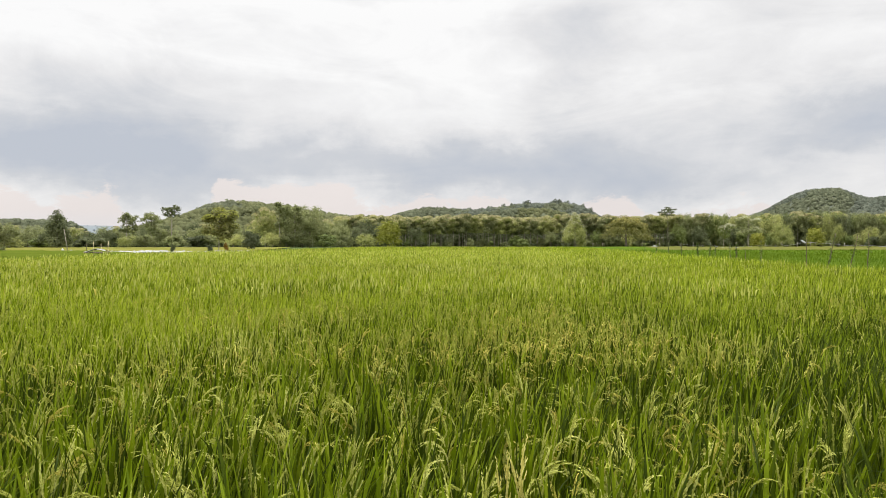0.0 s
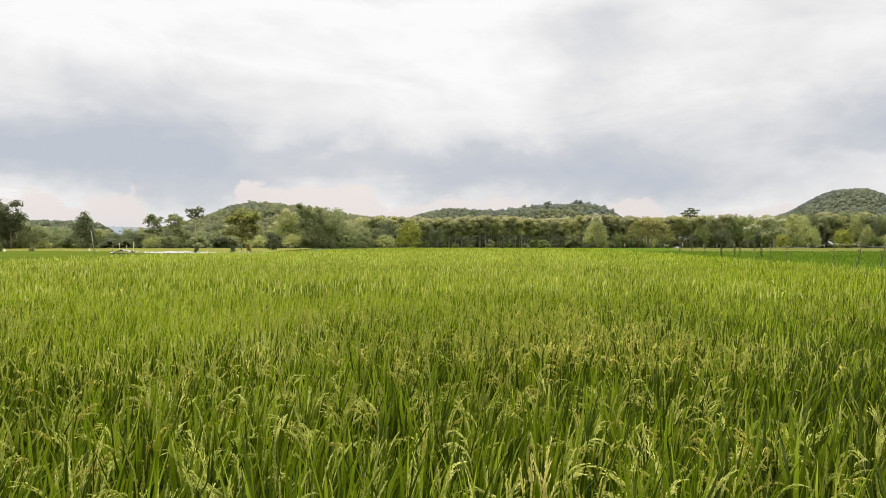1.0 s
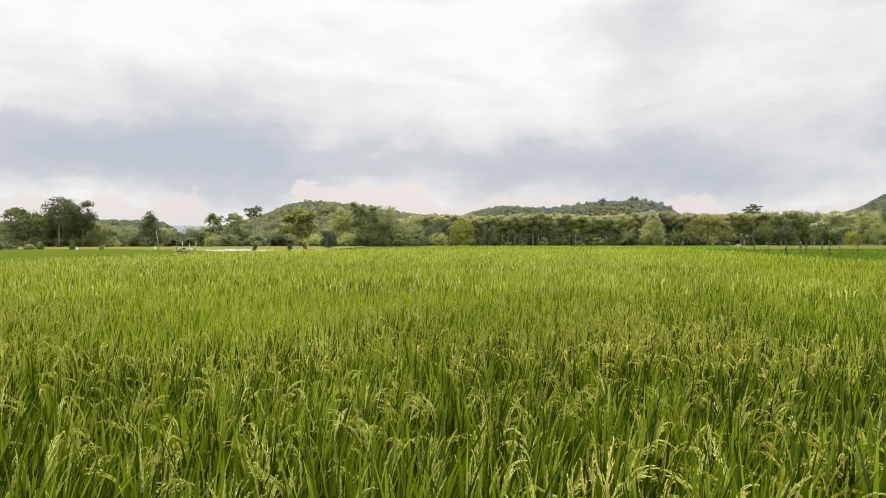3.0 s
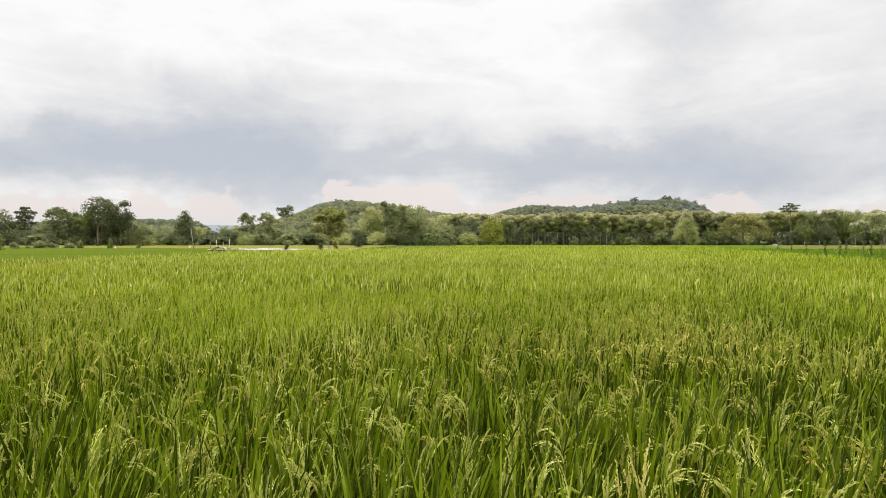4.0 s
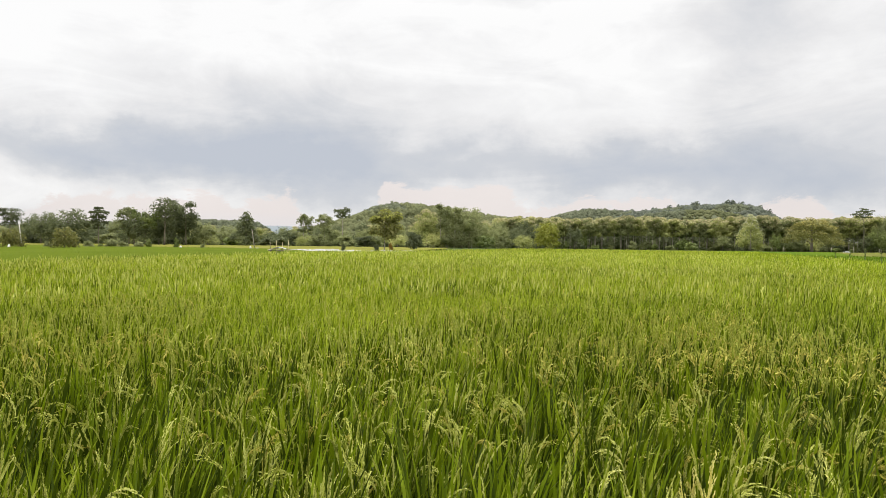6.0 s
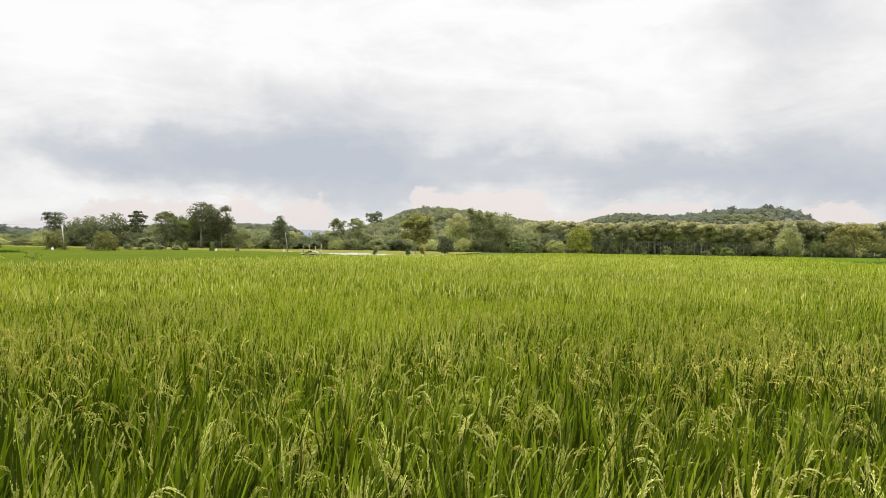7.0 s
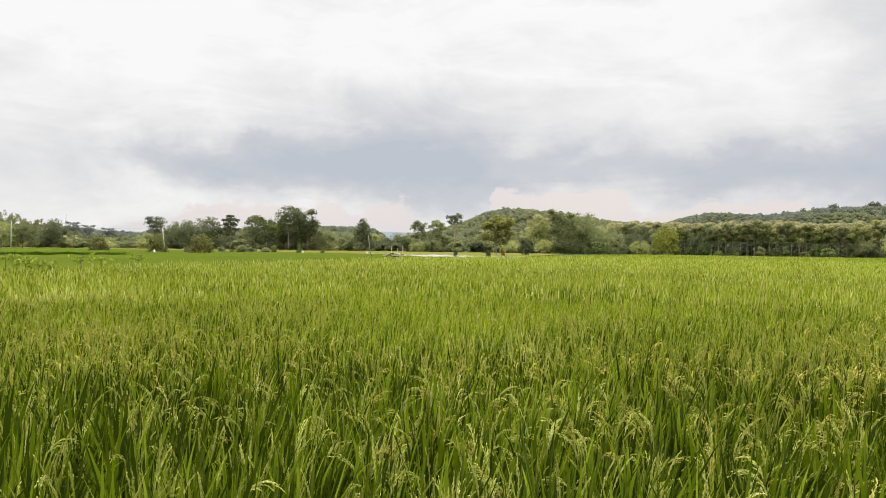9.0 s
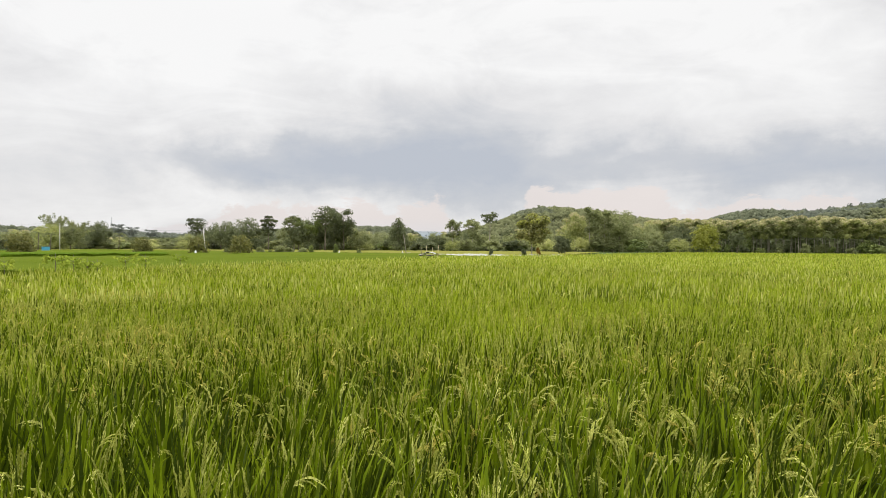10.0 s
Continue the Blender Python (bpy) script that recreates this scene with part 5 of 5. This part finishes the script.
# low growth along the plantation's foot
b = -8.0
while b < 38:
    key = ("bush_a", "bush_b", "bush_fresh", "bush_a")[int(tree_rng.integers(4))]
    d = 290 + tree_rng.uniform(-6, 4)
    tree(key, b, d, tree_rng.uniform(1.6, 4.2) * (1.6 if b > 19 else 1.0), tree_rng.uniform(3.5, 6.5), "shrub", "low shrub at the edge of the plantation", "shrub", "plantation shrubs")
    b += tree_rng.uniform(0.7, 2.0)
tree("bush_fresh", 7.0, 270, 3.8, 7.0, "shrub", "fresh green rounded bush before the dark stems", "shrub")

# added leaf filler, darkened for the woods' inner shade, closes the view between stems
def wood_back(name, b0, b1, reach, height, label, seed, leaf=LEAF_MIXED):
    rng = np.random.default_rng(seed)
    n = int((b1 - b0) * 26)
    bb = rng.uniform(b0, b1, n)
    r = reach + rng.uniform(0, 14, n)
    c = np.column_stack([np.sin(np.radians(bb)) * r, np.cos(np.radians(bb)) * r, rng.uniform(0.0, 0.85, n) * height])
    s = rng.uniform(1.6, 3.0, n)
    h = Heap()
    k = 15
    c2 = np.repeat(c, k, 0) + rng.normal(0, 1.0, (n * k, 3)) * np.repeat(s, k)[:, None] * 0.8
    c2[:, 2] = np.clip(c2[:, 2], 0.2, height)
    leaf_cards(h, c2, rng.normal(0, 1, c2.shape), rng.uniform(0.8, 1.6, n * k), rng)
    return tagged(new(name, h.mesh(name, leaf)), label, "undergrowth", "", "stuff")


wood_back("undergrowth", -10, 40, 318, 9.5, "dark leaf filler standing in for shade inside the plantation", 41, LEAF_DARK)
wood_back("undergrowth", 8, 40, 305, 3.2, "low leaf filler added to close gaps along the wood's foot", 43)
wood_back("undergrowth", -67, -5, 285, 4.2, "dark leaf filler standing in for shade behind the tree belt", 42, LEAF_DARK)

# ---- shrubs standing in the left fields ----
for key, b, reach, h, w, label in (
    ("shrub_round", -43.8, 106, 3.4, 3.9, "dense rounded shrub standing in the field"),
    ("shrub_round", -47.1, 112, 3.2, 3.3, "rounded olive shrub beside a white sack"),
    ("shrub_round", -51.3, 112, 3.0, 3.2, "rounded shrub standing in the field"),
    ("shrub_round", -59.4, 105, 3.3, 3.8, "spreading dark shrub standing in the field"),
    ("bush_b", -61.5, 100, 3.0, 4.5, "spreading shrub standing in the field"),
    ("bush_a", -44.9, 118, 1.5, 1.6, "small low shrub in the field"),
    ("bush_a", -42.2, 122, 1.7, 2.2, "small low shrub in the field"),
    ("bush_fresh", -41.4, 125, 1.2, 1.2, "small low shrub in the field"),
    ("bush_a", -40.6, 125, 2.0, 2.6, "low shrub in the field"),
    ("bush_a", -39.8, 125, 1.6, 2.8, "low spreading shrub in the field"),
    ("bush_a", -38.7, 126, 1.6, 2.4, "low shrub in the field"),
    ("bush_fresh", -38.0, 126, 2.2, 1.5, "upright leafy shrub in the field"),
    ("bush_fresh", -35.9, 122, 2.5, 1.2, "young upright plant with a white tag"),
    ("bush_a", -33.9, 128, 1.3, 1.2, "small low shrub in the field"),
    ("bush_b", -19.6, 121, 1.6, 1.3, "small dark shrub among the plastic sheeting"),
    ("bush_b", -22.4, 123, 1.65, 1.1, "small dark shrub among the plastic sheeting"),
    # orange tuft stands in for the orange trunk under the young tree
    ("bush_rust", -18.35, 129, 1.9, 1.1, "orange-brown shrub standing in for trunk glimpses under the young tree"),
):
    tree(key, b, reach, h, w, "shrub", label, "shrub", "field shrubs")


# ---- stakes along the right bund ----
def stake(b, reach, b_top, height, label, vine=0.5, thick=0.035, seed=0):
    rng = np.random.default_rng(seed)
    ob = new("stake")
    foot, head = polar(b, reach, 0.0), polar(b_top, reach, height)
    ob.matrix_basis = Matrix.Translation(foot)
    d = head - foot
    h = Heap()
    pts = [d * f + Vector((rng.normal(0, 0.012), rng.normal(0, 0.012), 0)) for f in (0, 0.25, 0.5, 0.75, 1)]
    tube(h, pts, [thick, thick * 0.95, thick * 0.9, thick * 0.8, thick * 0.7], 7)
    part("pole", h.mesh("pole", WOOD_POST), ob)
    if vine:
        h = Heap()
        n = int(75 * vine) if reach < 45 else int(120 * vine)
        s = rng.uniform(0.3, 0.95, n)
        a = rng.uniform(0, 6.28, n)
        c = np.array([list(d * float(q)) for q in s]) + np.column_stack([np.cos(a), np.sin(a), np.zeros(n)]) * rng.uniform(0.02, 0.10, n)[:, None]
        leaf_cards(h, c, rng.normal(0, 1, (n, 3)) + np.array([0, 0, 0.5]), rng.uniform(0.035, 0.075, n) * (1.0 if reach < 45 else 1.4), rng, 1.2)
        part("vine", h.mesh("vine", LEAF_VINE), ob, "climbing bean leaves")
    return tagged(ob, label, "stake", "stakes along the bund")


STAKES = (
    (29.02, 31.5, 29.02, 1.9, 0.15), (30.15, 31.7, 30.95, 2.15, 1.0), (31.64, 29.0, 32.3, 2.0, 0.8), (32.98, 29.4, 33.02, 2.1, 0.5), (35.2, 28.0, 35.3, 1.9, 0.5),
    (24.8, 42.6, 24.75, 1.75, 0.1), (25.9, 40.0, 25.9, 1.95, 0.8), (21.3, 60, 21.2, 1.95, 1.0), (22.1, 57, 22.2, 1.9, 0.9), (22.5, 58, 22.6, 1.7, 0.5), (23.7, 52, 23.65, 1.9, 0.4), (24.1, 50, 24.15, 1.85, 0.8),
    (20.0, 66, 20.0, 1.8, 0.3), (19.0, 74, 19.0, 1.9, 0.6), (18.0, 82, 18.1, 1.8, 0.6), (17.2, 90, 17.1, 1.9, 0.4),
)
for i, (b0, reach, b1, h, vine) in enumerate(STAKES):
    stake(b0, reach, b1, h - (0.12 if reach > 45 else 0), "leaning wooden stake wound with climbing leaves" if vine > 0.3 else "thin bare wooden stake", vine, 0.019 if reach < 45 else 0.021, 200 + i)


def wire(name, pts, radius, label, mat=WIRE):
    h = Heap()
    out = []
    for p, q in zip(pts[:-1], pts[1:]):
        p, q = Vector(p), Vector(q)
        sag = (q - p).length * 0.012
        for k in range(6):
            f = k / 6
            m = p.lerp(q, f)
            m.z -= sag * 4 * f * (1 - f)
            out.append(m)
    out.append(Vector(pts[-1]))
    tube(h, out, [radius] * len(out), 4)
    return tagged(new(name, h.mesh(name, mat)), label, "wire")


wire("fence_wire", [polar(35.3, 28.0, 1.60), polar(33.0, 29.4, 1.66), polar(32.1, 29.0, 1.66), polar(30.75, 31.7, 1.72), polar(29.02, 31.5, 1.78), polar(25.9, 40.0, 1.62), polar(24.77, 42.6, 1.55), polar(22.15, 57, 1.6), polar(20.0, 66, 1.65)], 0.004,
     "pale wire strung from stake to stake", STEEL)


def white_bottle():
    """A white plastic bottle hung askew on a stake, to scare off birds."""
    h = Heap()
    tube(h, [(0, 0, 0), (0, 0, 0.02), (0, 0, 0.2), (0, 0, 0.26), (0, 0, 0.31)], [0.04, 0.05, 0.05, 0.02, 0.018], 10)
    ob = new("plastic_bottle", h.mesh("plastic_bottle", WHITE))
    ob.matrix_basis = Matrix.Translation(polar(28.95, 31.45, 1.74)) @ pose(0, 0, 0, 0, -58, 0) @ Matrix.Diagonal((0.7, 0.7, 0.75, 1))
    return tagged(ob, "white plastic bottle hung askew on a stake", "bottle")


white_bottle()


# ---- saplings on the left bund ----
def cassava(x, y, z, height, spread, seed):
    rng = np.random.default_rng(seed)
    ob = new("cassava_plant")
    ob.matrix_basis = Matrix.Translation((x, y, z))
    h = Heap()
    tube(h, [(0, 0, 0), (0.02, 0.01, height * 0.4), (-0.01, 0.03, height * 0.75), (0.02, 0, height * 0.97)], [0.016, 0.014, 0.011, 0.006], 6)
    stalks = []
    for k in range(8):
        a = k * 2.4 + rng.uniform(-0.3, 0.3)
        f = 0.7 + 0.28 * k / 12
        p = Vector((0, 0.01, height * f))
        e = p + Vector((math.cos(a), math.sin(a), 0.25 + rng.uniform(-0.1, 0.3))) * spread * rng.uniform(0.6, 1.0)
        tube(h, [p, p.lerp(e, 0.5) + Vector((0, 0, 0.04)), e], [0.004, 0.003, 0.002], 4)
        stalks.append((e, a))
    part("stem", h.mesh("stem", BARK), ob)
    h = Heap()
    for e, a in stalks:
        n = 9
        fa = a + np.linspace(-1.8, 1.8, n)
        c = np.array([list(e)]) + np.column_stack([np.cos(fa) * 0.09, np.sin(fa) * 0.09, rng.uniform(-0.10, -0.01, n)])
        leaf_cards(h, c, rng.normal(0, 0.5, (n, 3)) + np.column_stack([np.cos(fa), np.sin(fa), np.full(n, 0.6)]), rng.uniform(0.065, 0.10, n), rng, 2.0)
    part("leaves", h.mesh("leaves", LEAF_CASSAVA), ob, "drooping hand-shaped green leaves")
    return tagged(ob, "young cassava plant with drooping hand-shaped leaves", "cassava plant", "plants on the bund")


for i, (b, reach, top, spread) in enumerate(((-57.4, 24.5, 1.52, 0.36), (-56.2, 25.0, 1.45, 0.40), (-54.6, 25.5, 1.28, 0.36), (-55.3, 24.8, 1.36, 0.32), (-60.6, 24.0, 1.40, 0.3), (-52.6, 30.0, 1.40, 0.40), (-51.2, 30.5, 1.42, 0.34), (-48.6, 36.0, 1.36, 0.32))):
    p = polar(b, reach)
    cassava(p.x, p.y, -0.04, top + 0.04, spread, 300 + i)


# ---- plastic sheeting, hut frame and poles on the left ----
def crumpled_sheet(b, reach, length, width, height, seed):
    rng = np.random.default_rng(seed)
    nu, nv = 14, 6
    u, v = np.meshgrid(np.linspace(-0.5, 0.5, nu + 1), np.linspace(-0.5, 0.5, nv + 1))
    z = height * np.clip(1 - (2 * np.abs(v)) ** 2, 0, 1) * rng.uniform(0.4, 1.2, v.shape) * np.clip(1.2 - np.abs(2 * u) ** 4, 0.1, 1)
    verts = np.column_stack([(u * length + rng.normal(0, 0.05, u.shape)).ravel(), (v * width + rng.normal(0, 0.05, u.shape)).ravel(), z.ravel() + 0.02])
    i = np.arange(nu * nv)
    a = (i // nu) * (nu + 1) + i % nu
    me = mesh_of("plastic_sheet", verts, [np.stack([a, a + 1, a + nu + 2, a + nu + 1], 1)], [PLASTIC], None, False)
    ob = new("plastic_sheet", me)
    ob.matrix_basis = Matrix.Translation(polar(b, reach, 0.0)) @ pose(0, 0, 0, 0, 0, -b + rng.uniform(-6, 6))
    return tagged(ob, "crumpled white plastic sheet laid over a seed bed", "plastic sheet", "plastic sheeting")


# this sheet stands in for a low white object before the wood
crumpled_sheet(17.9, 250, 2.6, 1.0, 0.8, 77)


def fence_post(b, reach, height):
    h = Heap()
    tube(h, [(0, 0, 0), (0.02, 0, height * 0.5), (0.01, 0.02, height)], [0.09, 0.085, 0.075], 7)
    ob = new("fence_post", h.mesh("fence_post", BARK_PALE))
    ob.matrix_basis = Matrix.Translation(polar(b, reach, -0.02))
    return tagged(ob, "pale wooden fence post at the wood's edge", "post", "fence posts")


for i, b in enumerate((12.9, 13.7, 16.9, 18.3, 19.9, 20.9, 22.2, 24.1, 26.2, 27.3, 28.4, 29.3, 30.6, 31.5)):
    fence_post(b, 247 + (i * 5) % 7, 1.7 + 0.15 * (i % 4))

sheet_rng = np.random.default_rng(55)
b = -30.3
while b < -16.2:
    crumpled_sheet(b, 117 / math.cos(radians(b)) + sheet_rng.uniform(-3, 3), sheet_rng.uniform(1.8, 4.0), 1.6, sheet_rng.uniform(0.2, 0.42), int(sheet_rng.integers(9999)))
    b += sheet_rng.uniform(0.4, 0.85)


def hut_frame():
    """A low platform under crumpled sheeting, with four upright posts left standing."""
    ob = new("hut_frame")
    ob.matrix_basis = Matrix.Translation(polar(-27.8, 72, 0)) @ pose(0, 0, 0, 0, 0, 27.8)
    for x, y, top, r, m in ((-0.95, 0.5, 1.66, 0.03, WOOD_POST), (-0.35, -0.5, 1.86, 0.032, BAMBOO), (0.3, 0.5, 1.66, 0.03, BAMBOO), (0.85, -0.5, 1.9, 0.034, BAMBOO)):
        h = Heap()
        tube(h, [(x, y, 0), (x + 0.02, y, top * 0.5), (x + (0.08 if x > 0.5 else 0.0), y, top)], [r, r * 0.95, r * 0.85], 8)
        part("post", h.mesh("post", m), ob)
    h = Heap()
    for k in range(9):
        y = -0.6 + 1.2 * k / 8
        tube(h, [(-1.25, y, 0.84), (1.25, y, 0.85)], [0.035, 0.03], 6)
    part("platform", h.mesh("platform", BAMBOO), ob)
    rng = np.random.default_rng(9)
    nu, nv = 16, 8
    u, v = np.meshgrid(np.linspace(-0.5, 0.5, nu + 1), np.linspace(-0.5, 0.5, nv + 1))
    z = 0.90 + 0.20 * rng.uniform(0, 1, u.shape) * (1 - np.abs(u)) + 0.12 * np.cos(u * 5)
    verts = np.column_stack([u.ravel() * 2.3, v.ravel() * 1.2, z.ravel()])
    i = np.arange(nu * nv)
    a = (i // nu) * (nu + 1) + i % nu
    part("cover", mesh_of("cover", verts, [np.stack([a, a + 1, a + nu + 2, a + nu + 1], 1)], [PLASTIC], None, False), ob, "crumpled pale plastic cover")
    h = Heap()
    lumps(h, np.array([(-0.95, -0.62, 0.80), (0.1, -0.66, 0.78), (-0.5, -0.66, 0.84)]), np.array([(0.22, 0.1, 0.07), (0.4, 0.1, 0.06), (0.25, 0.1, 0.05)]), rng, BALL_2, 0.1)
    part("bundle", h.mesh("bundle", DARK_CLOTH), ob, "dark sacking under the cover")
    return tagged(ob, "low bamboo platform with four posts and plastic cover", "hut frame")


hut_frame()


def pole(b, reach, height, b_top, radius, label, mat=CONCRETE):
    ob = new("utility_pole" if mat is CONCRETE else "pole")
    foot = polar(b, reach, 0)
    ob.matrix_basis = Matrix.Translation(foot)
    d = polar(b_top, reach, height) - foot
    h = Heap()
    tube(h, [d * 0, d * 0.5, d], [radius, radius * 0.85, radius * 0.7], 8)
    part("shaft", h.mesh("shaft", mat), ob)
    return tagged(ob, label, "pole")


pole(-29.8, 131, 4.1, -30.05, 0.08, "leaning bleached pole beside the plastic sheeting", BARK_PALE)
pole(-46.5, 150, 5.2, -46.7, 0.10, "pale concrete utility pole in the field")
pole(-56.9, 205, 7.5, -56.9, 0.11, "pale concrete utility pole before the trees")
for off in (0.0, 0.5):
    wire("power_line", [polar(-70, 215, 7.4 - off), polar(-56.9, 204.8, 7.4 - off), polar(-46.7, 149.8, 5.1 - off)], 0.012, "thin dark overhead power line")


def tarp_shelter():
    ob = new("tarp_shelter")
    ob.matrix_basis = Matrix.Translation(polar(-57.8, 150, 0)) @ pose(0, 0, 0, 0, 0, 52) @ Matrix.Diagonal((0.72, 0.72, 0.72, 1))
    for x in (-0.85, 0.85):
        for y in (-0.6, 0.6):
            h = Heap()
            tube(h, [(x, y, 0), (x, y, 1.75)], [0.04, 0.035], 6)
            part("post", h.mesh("post", BAMBOO), ob)
    for name, pts in (("roof", ((-1, -0.75, 1.85), (1, -0.75, 1.85), (1, 0.75, 1.7), (-1, 0.75, 1.7))), ("side_sheet", ((-0.95, -0.62, 0.3), (0.95, -0.62, 0.3), (0.95, -0.66, 1.8), (-0.95, -0.66, 1.8)))):
        n = 8
        rng = np.random.default_rng(4)
        c = [np.array(p) for p in pts]
        u, v = np.meshgrid(np.linspace(0, 1, n + 1), np.linspace(0, 1, n + 1))
        u, v = u.ravel()[:, None], v.ravel()[:, None]
        p = c[0] * (1 - u) * (1 - v) + c[1] * u * (1 - v) + c[2] * u * v + c[3] * (1 - u) * v + rng.normal(0, 0.015, ((n + 1) ** 2, 3))
        i = np.arange(n * n)
        a = (i // n) * (n + 1) + i % n
        q = np.stack([a, a + 1, a + n + 2, a + n + 1], 1)
        m = len(p)
        back = p + np.array([0, 0.006, -0.006])
        part(name, mesh_of(name, np.concatenate([p, back]), [np.concatenate([q, q[:, ::-1] + m])], [TARP_BLUE]), ob)
    return tagged(ob, "small field shelter hung with blue tarpaulin", "shelter")


tarp_shelter()


def sack(b, reach, size, label):
    rng = np.random.default_rng(int(abs(b) * 10))
    h = Heap()
    lumps(h, np.array([(0.0, 0.0, size * 0.5), (size * 0.1, 0, size * 0.9)]), np.array([(size * 0.4, size * 0.35, size * 0.55), (size * 0.2, size * 0.2, size * 0.35)]), rng, BALL_2, 0.06)
    ob = new("sack", h.mesh("sack", WHITE))
    ob.matrix_basis = Matrix.Translation(polar(b, reach, 0.35))
    return tagged(ob, label, "sack")


sack(-47.3, 109, 0.5, "white plastic sack beside a shrub")
sack(-35.6, 121, 0.45, "white plastic sack beside a young plant")
sack(-30.15, 129, 0.42, "white plastic sack at the foot of the pole")


def radio_mast():
    """A slim lattice mast far behind the trees."""
    reach = 1500
    ob = new("radio_mast")
    top = rise_to_height(2.2, reach)
    ob.matrix_basis = Matrix.Translation(polar(-53.4, reach, 0))
    legs = [Vector((math.cos(a), math.sin(a), 0)) for a in (0.5, 2.6, 4.7)]
    for l in legs:
        h = Heap()
        tube(h, [l * 2.6, l * 0.9 + Vector((0, 0, top))], [0.3, 0.2], 5)
        part("leg", h.mesh("leg", STEEL), ob)
    for k in range(12):
        f, g = k / 12, (k + 1) / 12
        for j in range(3):
            a, c = legs[j], legs[(j + 1) % 3]
            h = Heap()
            tube(h, [a * (2.6 - 1.7 * f) + Vector((0, 0, top * f)), c * (2.6 - 1.7 * g) + Vector((0, 0, top * g))], [0.12, 0.12], 4)
            part("brace", h.mesh("brace", STEEL), ob)
    return tagged(ob, "slim grey lattice radio mast far off", "radio mast")


radio_mast()
